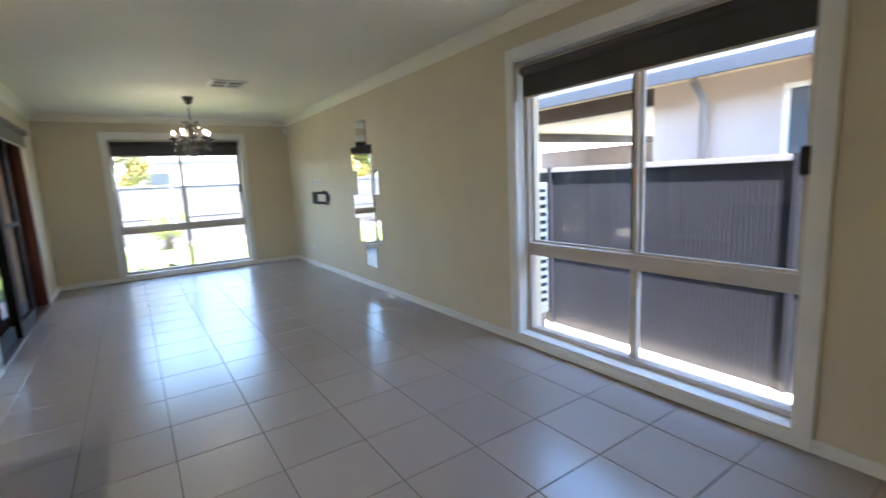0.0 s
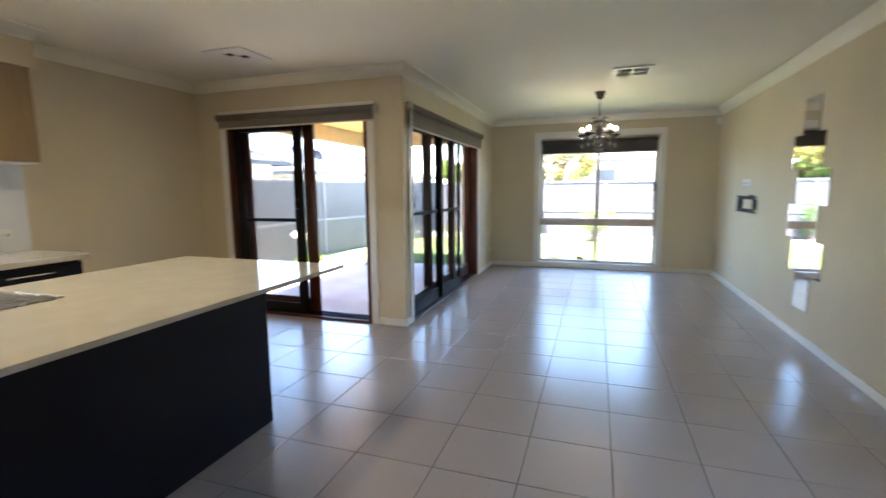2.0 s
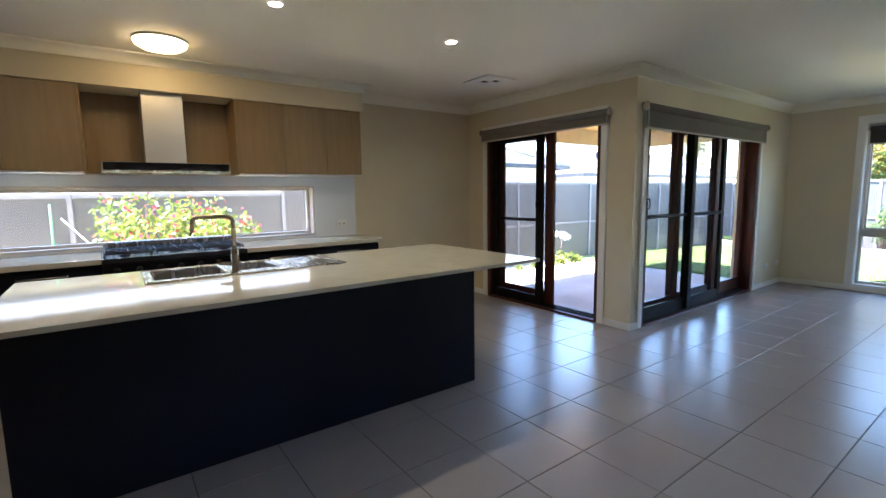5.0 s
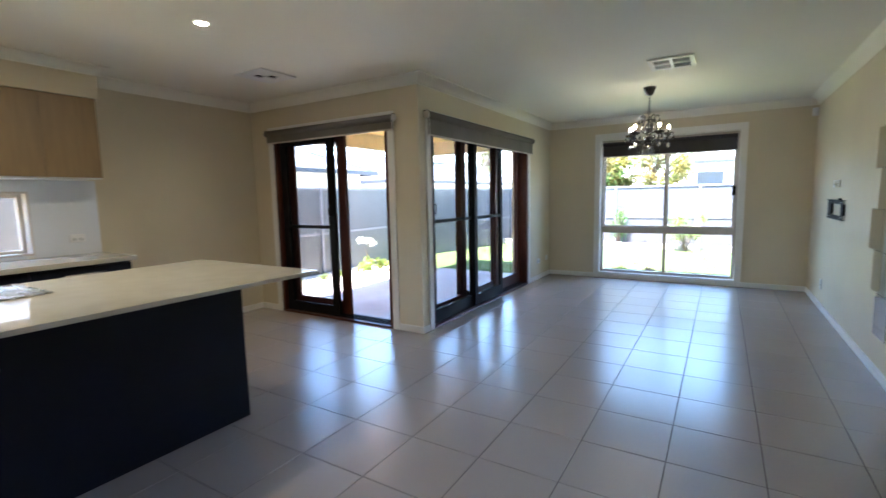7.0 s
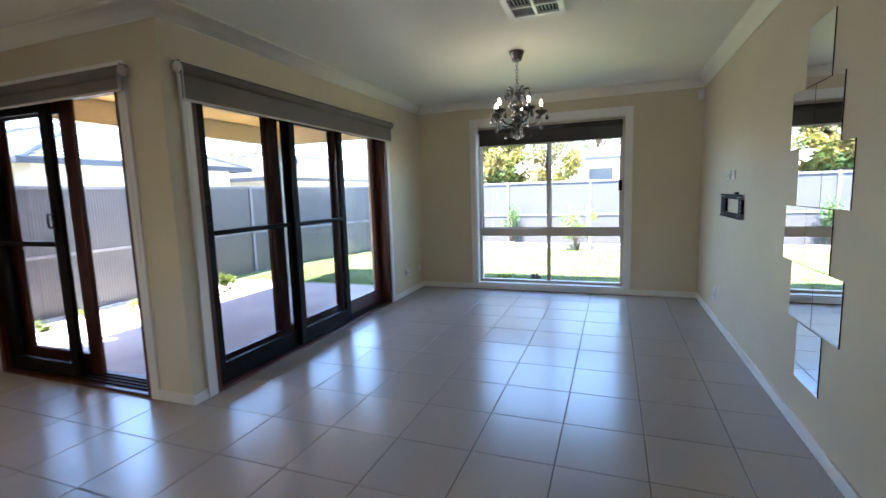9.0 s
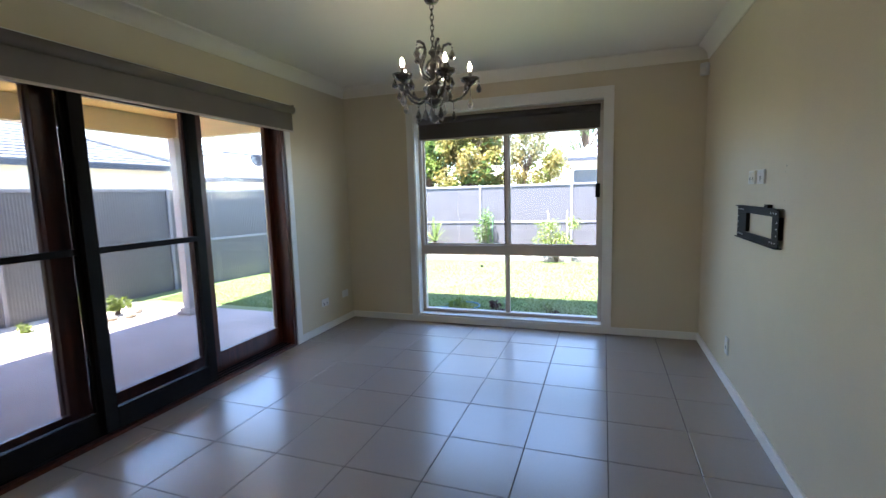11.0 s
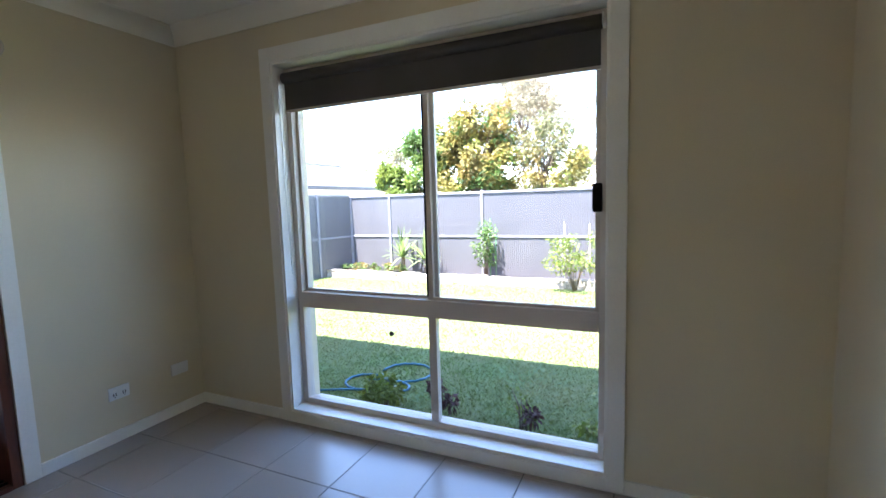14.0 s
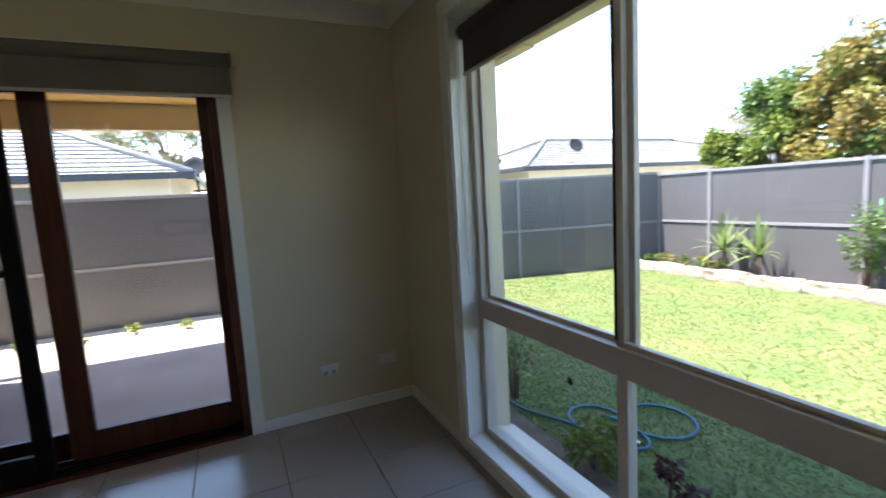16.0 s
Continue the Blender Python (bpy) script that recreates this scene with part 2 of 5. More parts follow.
def tube(bm, pts, r, n=8, r_end=None, closed=False):
    """A round bar along points."""
    pts = [Vector(p) for p in pts]
    rings, up = [], None
    for i, p in enumerate(pts):
        if closed:
            d = pts[(i + 1) % len(pts)] - pts[i - 1]
        else:
            d = pts[min(i + 1, len(pts) - 1)] - pts[max(i - 1, 0)]
        d.normalize()
        if up is None:
            up = d.orthogonal().normalized()
        up = (up - d * up.dot(d))
        up = up.normalized() if up.length > 1e-6 else d.orthogonal().normalized()
        side = d.cross(up)
        k = i / max(1, len(pts) - 1)
        rr = r + ((r_end if r_end is not None else r) - r) * k
        rings.append([bm.verts.new(p + rr * (math.cos(a) * up + math.sin(a) * side)) for a in (2 * math.pi * j / n for j in range(n))])
    pairs = list(zip(rings, rings[1:])) + ([(rings[-1], rings[0])] if closed else [])
    for a, b in pairs:
        for j in range(n):
            bm.faces.new((a[j], a[(j + 1) % n], b[(j + 1) % n], b[j])).smooth = True
    if not closed:
        bm.faces.new(rings[0][::-1])
        bm.faces.new(rings[-1])
    return bm


def mesh_of(name, bm, mat):
    bmesh.ops.recalc_face_normals(bm, faces=bm.faces)
    me = bpy.data.meshes.new(name)
    bm.to_mesh(me)
    bm.free()
    me.materials.append(mat)
    return me


def part(name, bm, mat, parent=None, label=""):
    ob = new(name, mesh_of(name, bm, mat))
    if parent:
        ob.parent = parent
    return tagged(ob, label)


def thing(name, m, label, category, group="", kind=""):
    ob = new(name)
    ob.matrix_world = m
    return tagged(ob, label, category, group, kind)


def solid(name, bm, mat, label, category, group="", kind=""):
    return tagged(new(name, mesh_of(name, bm, mat)), label, category, group, kind)


def structure(name, bm, mat, label="", category=""):
    return tagged(new(name, mesh_of(name, bm, mat)), label, category, "", "structure")


def pierced(us, vs, holes, place):
    """One closed slab over the cells of us x vs, less the holes (u, v cell numbers). place(u, v, side) gives a corner."""
    bm = bmesh.new()
    cells = {(i, j) for i in range(len(us) - 1) for j in range(len(vs) - 1)} - set(holes)
    made = {}

    def vert(i, j, k):
        if (i, j, k) not in made:
            made[i, j, k] = bm.verts.new(place(us[i], vs[j], k))
        return made[i, j, k]

    for i, j in sorted(cells):
        for k in (0, 1):
            bm.faces.new([vert(a, b, k) for a, b in ((i, j), (i + 1, j), (i + 1, j + 1), (i, j + 1))])
        for (a, b), (c, d), near in (((i, j), (i + 1, j), (i, j - 1)), ((i + 1, j), (i + 1, j + 1), (i + 1, j)), ((i + 1, j + 1), (i, j + 1), (i, j + 1)), ((i, j + 1), (i, j), (i - 1, j))):
            if near not in cells:
                bm.faces.new((vert(a, b, 0), vert(c, d, 0), vert(c, d, 1), vert(a, b, 1)))
    return bm


# ---- plan ----
XL, XR, YF, YD, XK, YB, H = -1.145, 2.31, 8.20, 4.34, -3.57, -3.2, 2.48
T, TN = 0.25, 0.165
D1A, D1B, D2A, D2B, DH = -3.19, -1.505, 4.522, 7.178, 2.10
WIN_W, WIN_LO, WIN_HI = 1.85, 0.07, 2.165
FWX, SWY = 0.587, 1.41
KW0, KW1, KWZ0, KWZ1 = -0.95, 2.165, 0.925, 1.452

structure("wall_north", pierced((XL - T, FWX - WIN_W / 2, FWX + WIN_W / 2, XR + T), (-0.4, WIN_LO, WIN_HI, 2.7), [(1, 1)], lambda u, v, k: (u, YF + T * k, v)), WALL, "beige painted wall around the garden window", "wall")
structure("wall_east", pierced((YB, SWY - WIN_W / 2, SWY + WIN_W / 2, YF), (-0.5, WIN_LO, WIN_HI, 2.7), [(1, 1)], lambda u, v, k: (XR + T * k, u, v)), WALL, "beige painted wall with mirror tiles and a window", "wall")
structure("wall_dining_west", pierced((YD + TN, D2A, D2B, YF), (-0.4, -0.09, DH, 2.7), [(1, 1)], lambda u, v, k: (XL - T * k, u, v)), WALL, "beige painted wall around the long sliding door", "wall")
structure("wall_kitchen_north", pierced((XK - T, D1A, D1B, XL), (-0.5, -0.09, DH, 2.7), [(1, 1)], lambda u, v, k: (u, YD + TN * k, v)), WALL, "beige painted wall around the kitchen sliding door", "wall")
structure("wall_kitchen_west", pierced((YB, KW0, KW1, YD), (-0.5, KWZ0, KWZ1, 2.7), [(1, 1)], lambda u, v, k: (XK - T * k, u, v)), WALL, "beige painted kitchen wall with a low wide window", "wall")
structure("wall_south", boxes((XK - T, YB - T, -0.5, XR + T, YB, 2.7)), WALL, "plain beige painted wall", "wall")
structure("ceiling", boxes((XL - T, YD, H, XR + T, YF + T, H + 0.12), (XK - T, YB - T, H, XR + T, YD, H + 0.12), bevel=0), CEIL, "white painted plasterboard ceiling", "ceiling")


def cove(bm, a, b, inward, z=H, s=0.095):
    """Cove cornice from a to b (ends already mitred by the caller's overlap), leaning out along inward."""
    prof = [(0.0, -s), (0.008, -s)] + [(s - (s - 0.010) * math.cos(radians(u)), -s + 0.004 + (s - 0.014) * math.sin(radians(u))) for u in (0, 18, 36, 54, 72, 90)] + [(s, -0.008), (s, 0.0), (0.0, 0.0)]
    ends = []
    for (px, py, mx, my) in (a, b):
        ends.append([bm.verts.new((px + inward[0] * o + mx * o, py + inward[1] * o + my * o, z + h - 0.001)) for o, h in prof])
    k = len(prof)
    for i in range(k):
        j = (i + 1) % k
        bm.faces.new((ends[0][i], ends[0][j], ends[1][j], ends[1][i])).smooth = 1 < i < 7
    bm.faces.new(ends[0][::-1])
    bm.faces.new(ends[1])
    return bm


BH = -3.20
for name, a, b, inward in (
        ("cornice_north", (XL, YF, 1, 0), (XR, YF, -1, 0), (0, -1)),
        ("cornice_east", (XR, YF, 0, -1), (XR, YB, 0, 1), (-1, 0)),
        ("cornice_dining_west", (XL, YD, 0, -1), (XL, YF, 0, -1), (1, 0)),
        ("cornice_kitchen_north", (XK, YD, 1, 0), (XL, YD, 1, 0), (0, -1)),
        ("cornice_kitchen_west", (XK, 2.60, 0, 1), (XK, YD, 0, -1), (1, 0)),
        ("cornice_bulkhead", (BH, YB, 0, 1), (BH, 2.60, 0, 1), (1, 0)),
        ("cornice_bulkhead_end", (XK, 2.60, 1, 0), (BH, 2.60, 1, 0), (0, 1)),
        ("cornice_south", (BH, YB, 1, 0), (XR, YB, -1, 0), (0, 1))):
    structure(name, cove(bmesh.new(), a, b, inward, s=0.078 if "bulkhead" in name else 0.095), CEIL, "white plaster cove cornice", "cornice")

structure("bulkhead", boxes((XK, YB, 2.215, BH, 2.60, H)), WALL, "beige painted bulkhead above the wall cabinets", "bulkhead")


def skirting(name, x0, y0, x1, y1):
    structure(name, box(bmesh.new(), x0, y0, 0.001, x1, y1, 0.07, bevel=0.004), TRIM, "white painted skirting board", "baseboard")


SK = 0.014
skirting("baseboard_north_1", XL + SK, YF - SK, FWX - 1.0, YF)
skirting("baseboard_north_2", FWX + 1.0, YF - SK, XR - SK, YF)
skirting("baseboard_east_1", XR - SK, SWY + 1.0, XR, YF)
skirting("baseboard_east_2", XR - SK, YB, XR, SWY - 1.0)
skirting("baseboard_west_1", XL, D2B + 0.072, XL + SK, YF)
skirting("baseboard_west_2", XL, YD - SK, XL + SK, D2A - 0.072)
skirting("baseboard_kitchen_1", D1B + 0.075, YD - SK, XL, YD)
skirting("baseboard_kitchen_2", XK + SK, YD - SK, D1A - 0.075, YD)
skirting("baseboard_kitchen_3", XK, 2.63, XK + SK, YD)

# ---- ground ----
def step(a, b, v):
    k = max(0.0, min(1.0, (v - a) / (b - a)))
    return k * k * (3 - 2 * k)


def ground_z(x, y):
    if x > 1.5:
        return -0.15 - 0.25 * (1 - step(7.0, 9.0, y))
    return -0.15 - 0.25 * (1 - step(2.6, 4.6, y))


def sheet(xs, ys, dz=0.0):
    bm = bmesh.new()
    grid = [[bm.verts.new((x, y, ground_z(x, y) + dz)) for x in xs] for y in ys]
    for r0, r1 in zip(grid, grid[1:]):
        for i in range(len(xs) - 1):
            bm.faces.new((r0[i], r0[i + 1], r1[i + 1], r1[i]))
    return bm


def steps(a, b, n):
    return [a + (b - a) * i / n for i in range(n + 1)]


gnd = structure("ground", sheet([-900, -200, -60, -25] + steps(-12, 12, 48) + [25, 60, 200, 900], [-900, -200, -60, -25] + steps(-10, 20, 60) + [40, 90, 250, 900]), LAWN, "mown green lawn and open ground", "lawn")
gnd.data.materials.append(EARTH)
for f in gnd.data.polygons:
    f.material_index = 0 if -5.5 < f.center.x < 3.7 and f.center.y < 14.5 and f.center.y > -8 else 1
structure("gravel_strip", sheet(steps(-5.41, -3.85, 6), steps(-6, 8.6, 60), 0.012), GRAVELM, "pale sandy gravel strip along the fence", "gravel")
structure("side_path", sheet(steps(2.56, 3.85, 4), steps(-6, 8.3, 40), 0.012), GRAVELM, "pale gravel path between house and fence", "gravel")
structure("patio_slab", box(bmesh.new(), -3.85, YD + TN, -0.4, XL - T, 8.45, -0.09, bevel=0.01), CONCRETE, "grey concrete patio slab", "patio")
structure("floor_slab", boxes((XK, YB, -0.3, XR, YD, -0.0035), (XL, YD, -0.3, XR, YF, -0.0035)), GROUT, "grout bed under the floor tiles", "floor")


# ---- windows ----
def window(m, name, label):
    """A wide two-part window: slider above, fixed lights below. Local x runs along it, y outwards, z up."""
    w = WIN_W / 2
    win = thing(name, m, label, "window", kind="structure")
    arch = 0.075
    part("architrave", boxes((-w - arch, -0.02, 0.004, -w, 0.0, WIN_HI + 0.085), (w, -0.02, 0.004, w + arch, 0.0, WIN_HI + 0.085), (-w, -0.02, WIN_HI, w, 0.0, WIN_HI + 0.085), (-w, -0.02, 0.004, w, 0.0, WIN_LO), bevel=0.003), TRIM, win, "white painted architrave")
    part("reveal", boxes((-w, -0.012, WIN_LO, -w + 0.012, 0.125, WIN_HI), (w - 0.012, -0.012, WIN_LO, w, 0.125, WIN_HI), (-w + 0.012, -0.012, WIN_HI - 0.014, w - 0.012, 0.125, WIN_HI), bevel=0.002), TRIM, win)
    part("window_sill", box(bmesh.new(), -w + 0.012, -0.016, WIN_LO, w - 0.012, 0.125, WIN_LO + 0.02, bevel=0.003), TRIM, win)
    a, b, lo, hi, y0, y1 = -w + 0.012, w - 0.012, WIN_LO + 0.02, WIN_HI - 0.014, 0.085, 0.15
    f = 0.035
    part("window_frame", boxes((a, y0, lo, a + f, y1, hi), (b - f, y0, lo, b, y1, hi), (a + f, y0, hi - f, b - f, y1, hi), (a + f, y0, lo, b - f, y1, lo + f), (a + f, y0 - 0.008, 0.715, b - f, y1, 0.812), bevel=0.004), CREAM, win, "cream aluminium frame")
    part("lower_mullion", box(bmesh.new(), -0.012, y0 + 0.012, lo + f, 0.034, y1 - 0.01, 0.715, bevel=0.003), CREAM, win)
    s, m_ = 0.018, 0.036
    for k, (u0, u1, yy, s0, s1) in enumerate(((a + f, 0.046, y0 + 0.038, s, m_), (-0.010, b - f, y0 + 0.010, m_, s))):
        sash = part("sash", boxes((u0, yy, 0.812, u0 + s0, yy + 0.022, hi - f), (u1 - s1, yy, 0.812, u1, yy + 0.022, hi - f), (u0 + s0, yy, 0.812, u1 - s1, yy + 0.022, 0.812 + 0.016), (u0 + s0, yy, hi - f - 0.022, u1 - s1, yy + 0.022, hi - f), bevel=0.002), CREAM, win)
        g = part("pane", boxes((u0 + s0, yy + 0.009, 0.828, u1 - s1, yy + 0.013, hi - f - 0.022)), GLASS, sash, "clear glass")
        g.visible_shadow = False
        if k:
            part("latch", boxes((u1 - 0.030, yy - 0.030, 1.275, u1 + 0.012, yy, 1.405), bevel=0.008), BLACK, sash, "black plastic latch")
            part("meeting_strip", box(bmesh.new(), u0 - 0.002, yy - 0.004, 0.83, u0 + 0.007, yy + 0.02, hi - f, bevel=0.001), BLACK, sash, "dark weather strip")
    sill = bmesh.new()
    ends = [[sill.verts.new((x_, y_, z_)) for y_, z_ in ((0.151, lo + 0.012), (0.285, lo - 0.03), (0.285, lo - 0.06), (0.151, lo - 0.06))] for x_ in (-w - 0.02, w + 0.02)]
    for i in range(4):
        sill.faces.new((ends[0][i], ends[0][(i + 1) % 4], ends[1][(i + 1) % 4], ends[1][i]))
    for e_ in ends:
        sill.faces.new(e_)
    part("outer_sill", sill, CREAM, win, "cream sloping outer sill")
    for u0, u1 in ((a + f, -0.012), (0.034, b - f)):
        g = part("pane", boxes((u0, y0 + 0.024, lo + f, u1, y0 + 0.028, 0.715)), GLASS, win, "clear glass")
        g.visible_shadow = False
    return win


def roller_blind(m, label, half, z_top, drop, r, mat, y, bracket, side=-1):
    """A blind rolled most of the way up, with its bottom bar and bead chain."""
    bl = thing("roller_blind", m, label, "blind")
    turn = pose(0, y, z_top - r, 0, 90, 0)
    part("roll", lathe(bmesh.new(), [(0, -half), (r, -half), (r, half), (0, half)], 20, turn), mat, bl)
    part("cloth", boxes((-half + 0.004, y - 0.0012, z_top - drop, half - 0.004, y + 0.0012, z_top - r)), mat, bl)
    part("bottom_bar", box(bmesh.new(), -half + 0.003, y - 0.007, z_top - drop - 0.016, half - 0.003, y + 0.007, z_top - drop - 0.0005, bevel=0.004), CREAM, bl, "pale bottom rail")
    for sx in (-1, 1):
        part("bracket", boxes((sx * (half + 0.001), y - r * 0.5, z_top - 1.5 * r, sx * (half + 0.006), y + r * 1.15, z_top + 0.006), bevel=0.002), bracket, bl)
        part("end_cap", lathe(bmesh.new(), [(0, 0.0065), (r * 0.95, 0.0065), (r * 0.95, 0.016), (r * 0.7, 0.021), (0, 0.022)], 16, pose(sx * half, y, z_top - r, 0, 90 * sx, 0)), CREAM, bl, "cream plastic end cap")
    bm = bmesh.new()
    cx = side * (half + 0.012) - 0.006
    for k in range(2):
        tube(bm, [(cx + 0.02 * k - 0.004, y - r * 0.8, z_top - r), (cx + 0.02 * k - 0.002, y - r * 0.7, 1.5), (cx + 0.008, y - r * 0.6, 0.93)], 0.0022, 5)
    part("chain", bm, PLASTIC, bl, "white bead chain")
    return bl


FAR_WIN = pose(FWX, YF, 0)
SIDE_WIN = pose(XR, SWY, 0, 0, 0, -90)
window(FAR_WIN, "window_1", "white-trimmed aluminium window onto the back garden")
window(SIDE_WIN, "window_2", "white-trimmed aluminium window onto the side path")
for m in (FAR_WIN, SIDE_WIN):
    roller_blind(m, "dark brown roller blind rolled up in the window reveal", WIN_W / 2 - 0.037, 2.118, 0.212, 0.031, BLIND, 0.052, TRIM)


# ---- sliding doors ----
def leaf(parent, u0, u1, y, lo, hi, stile, rail, mat, glassmat, mid=None, name="door_leaf", label="", far=None):
    """far: the width of the second stile where it differs."""
    far = far or stile
    fr = part(name, boxes((u0, y, lo, u0 + stile, y + 0.036, hi), (u1 - far, y, lo, u1, y + 0.036, hi), (u0 + stile, y, lo, u1 - far, y + 0.036, lo + rail), (u0 + stile, y, hi - 0.09, u1 - far, y + 0.036, hi), bevel=0.004), mat, parent, label)
    if mid:
        part("mid_rail", box(bmesh.new(), u0 + stile, y - 0.004, mid - 0.018, u1 - far, y + 0.03, mid + 0.018, bevel=0.003), mat, fr)
    g = part("pane", boxes((u0 + stile, y + 0.016, lo + rail, u1 - far, y + 0.02, hi - 0.09)), glassmat, fr)
    g.visible_shadow = False
    return fr


def door_frame(d, a, b, hi, arch=0.075):
    part("jamb", box(bmesh.new(), a, -0.006, 0.0, a + 0.045, 0.20, hi, bevel=0.004), TIMBER, d)
    part("jamb", box(bmesh.new(), b - 0.045, -0.006, 0.0, b, 0.20, hi, bevel=0.004), TIMBER, d)
    part("head", box(bmesh.new(), a + 0.045, -0.006, hi - 0.05, b - 0.045, 0.20, hi, bevel=0.004), TIMBER, d)
    part("threshold", box(bmesh.new(), a + 0.045, -0.008, -0.09, b - 0.045, 0.23, 0.022, bevel=0.004), TIMBER, d, "dark timber threshold")
    for k in (0.035, 0.075, 0.115, 0.155):
        part("track", box(bmesh.new(), a + 0.046, k, 0.0222, b - 0.046, k + 0.010, 0.034, bevel=0.002), BLACK, d)
    part("architrave", boxes((a - arch, -0.018, 0.002, a, 0.0, hi + arch), (b, -0.018, 0.002, b + arch, 0.0, hi + arch), (a, -0.018, hi, b, 0.0, hi + arch), bevel=0.003), TRIM, d, "white painted architrave")


def lock(parent, u, y, z):
    bm = boxes((u - 0.016, y - 0.012, z - 0.08, u + 0.016, y, z + 0.08), bevel=0.005)
    tube(bm, [(u, y - 0.01, z + 0.05), (u, y - 0.045, z + 0.045), (u, y - 0.05, z), (u, y - 0.045, z - 0.045), (u, y - 0.01, z - 0.05)], 0.007, 8)
    part("handle", bm, BLACK, parent, "black pull handle")


door1 = thing("door_1", pose(0, YD, 0), "dark timber sliding door standing half open", "door", kind="structure")
door_frame(door1, D1A, D1B, DH)
leaf(door1, D1A + 0.046, -2.205, 0.125, 0.036, DH - 0.052, 0.125, 0.15, TIMBER, GLASS)
sc = leaf(door1, D1A + 0.05, -2.295, 0.034, 0.036, DH - 0.052, 0.10, 0.10, BLACK, MESHGLASS, 1.03, "screen_leaf", "black framed screen leaf")
lock(sc, -2.345, 0.032, 1.20)

door2 = thing("door_2", pose(XL, 0, 0, 0, 0, 90), "long timber sliding door with black framed screens, closed", "door", kind="structure")
door_frame(door2, D2A, D2B, DH, 0.07)
leaf(door2, D2A + 0.046, 5.47, 0.118, 0.036, DH - 0.052, 0.115, 0.15, TIMBER, GLASS)
leaf(door2, 5.35, 6.40, 0.158, 0.036, DH - 0.052, 0.115, 0.15, TIMBER, GLASS)
leaf(door2, 6.30, D2B - 0.046, 0.118, 0.036, DH - 0.052, 0.115, 0.15, TIMBER, GLASS, far=0.055)
sc = leaf(door2, D2A + 0.046, 5.53, 0.036, 0.036, DH - 0.052, 0.09, 0.13, BLACK, MESHGLASS, 1.085, "screen_leaf", "black framed screen leaf")
lock(sc, D2A + 0.078, 0.032, 1.22)
leaf(door2, 5.46, 6.26, -0.002, 0.036, DH - 0.052, 0.075, 0.13, BLACK, MESHGLASS, 1.085, "screen_leaf", "black framed screen leaf")

roller_blind(pose(-2.335, YD - 0.042, 0), "taupe roller blind rolled up above the kitchen door", 0.925, 2.137, 0.135, 0.034, BLINDT, 0.0, BLINDT, 1)
roller_blind(pose(XL + 0.042, 5.85, 0, 0, 0, 90), "taupe roller blind rolled up above the long door", 1.415, 2.155, 0.215, 0.036, BLINDT, 0.0, BLINDT)

# ---- kitchen ----
structure("splashback", boxes((XK, -1.7, 0.9, XK + 0.008, KW0, 1.547), (XK, KW1, 0.9, XK + 0.008, 2.65, 1.547), (XK, KW0, 0.9, XK + 0.008, KW1, KWZ0), (XK, KW0, KWZ1, XK + 0.008, KW1, 1.547)), SPLASH, "white gloss splashback around the low window", "splashback")
kwin = thing("window_3", pose(XK, (KW0 + KW1) / 2, 0, 0, 0, 90), "long low kitchen window with a pale frame", "window", kind="structure")
hw = (KW1 - KW0) / 2
part("reveal", boxes((-hw, -0.012, KWZ0, -hw + 0.018, 0.12, KWZ1), (hw - 0.018, -0.012, KWZ0, hw, 0.12, KWZ1), (-hw + 0.018, -0.012, KWZ1 - 0.018, hw - 0.018, 0.12, KWZ1), (-hw + 0.018, -0.012, KWZ0, hw - 0.018, 0.12, KWZ0 + 0.018), bevel=0.002), CREAM, kwin)
part("window_frame", boxes((-hw + 0.018, 0.08, KWZ0 + 0.018, -hw + 0.05, 0.13, KWZ1 - 0.018), (hw - 0.05, 0.08, KWZ0 + 0.018, hw - 0.018, 0.13, KWZ1 - 0.018), (-hw + 0.05, 0.08, KWZ1 - 0.05, hw - 0.05, 0.13, KWZ1 - 0.018), (-hw + 0.05, 0.08, KWZ0 + 0.018, hw - 0.05, 0.13, KWZ0 + 0.045), bevel=0.003), CREAM, kwin)
g = part("pane", boxes((-hw + 0.05, 0.10, KWZ0 + 0.045, hw - 0.05, 0.104, KWZ1 - 0.05)), GLASS, kwin)
g.visible_shadow = False


def wall_cabinet(y0, y1):
    c = thing("wall_cabinet", pose(XK, y0, 1.56), "pale oak laminate wall cabinet with a flat door", "cabinet", "wall cabinets")
    w = y1 - y0
    part("body", boxes((0.0, 0.0, 0.0, 0.335, w, 0.654)), OAK, c)
    part("door", box(bmesh.new(), 0.338, 0.0015, 0.0, 0.358, w - 0.0015, 0.652, bevel=0.0015), OAK, c)
    part("bottom_panel", boxes((0.002, 0.003, -0.012, 0.34, w - 0.003, -0.0005)), TRIM, c, "white melamine underside")


for y0, y1 in ((1.36, 1.775), (1.775, 2.19), (2.19, 2.575), (-0.22, 0.235), (-0.64, -0.22), (-1.06, -0.64), (-1.48, -1.06)):
    wall_cabinet(y0, y1)

alcove = thing("hood_alcove", pose(XK, 0.80, 1.56), "pale oak laminate lining behind the range hood", "panel")
part("back_panel", boxes((0.0005, -0.563, 0.0, 0.016, 0.558, 0.654)), OAK, alcove)
for y0_, y1_ in ((-0.5635, -0.547), (0.542, 0.5585)):
    part("side_panel", box(bmesh.new(), 0.017, y0_, -0.012, 0.356, y1_, 0.654, bevel=0.0015), OAK, alcove)

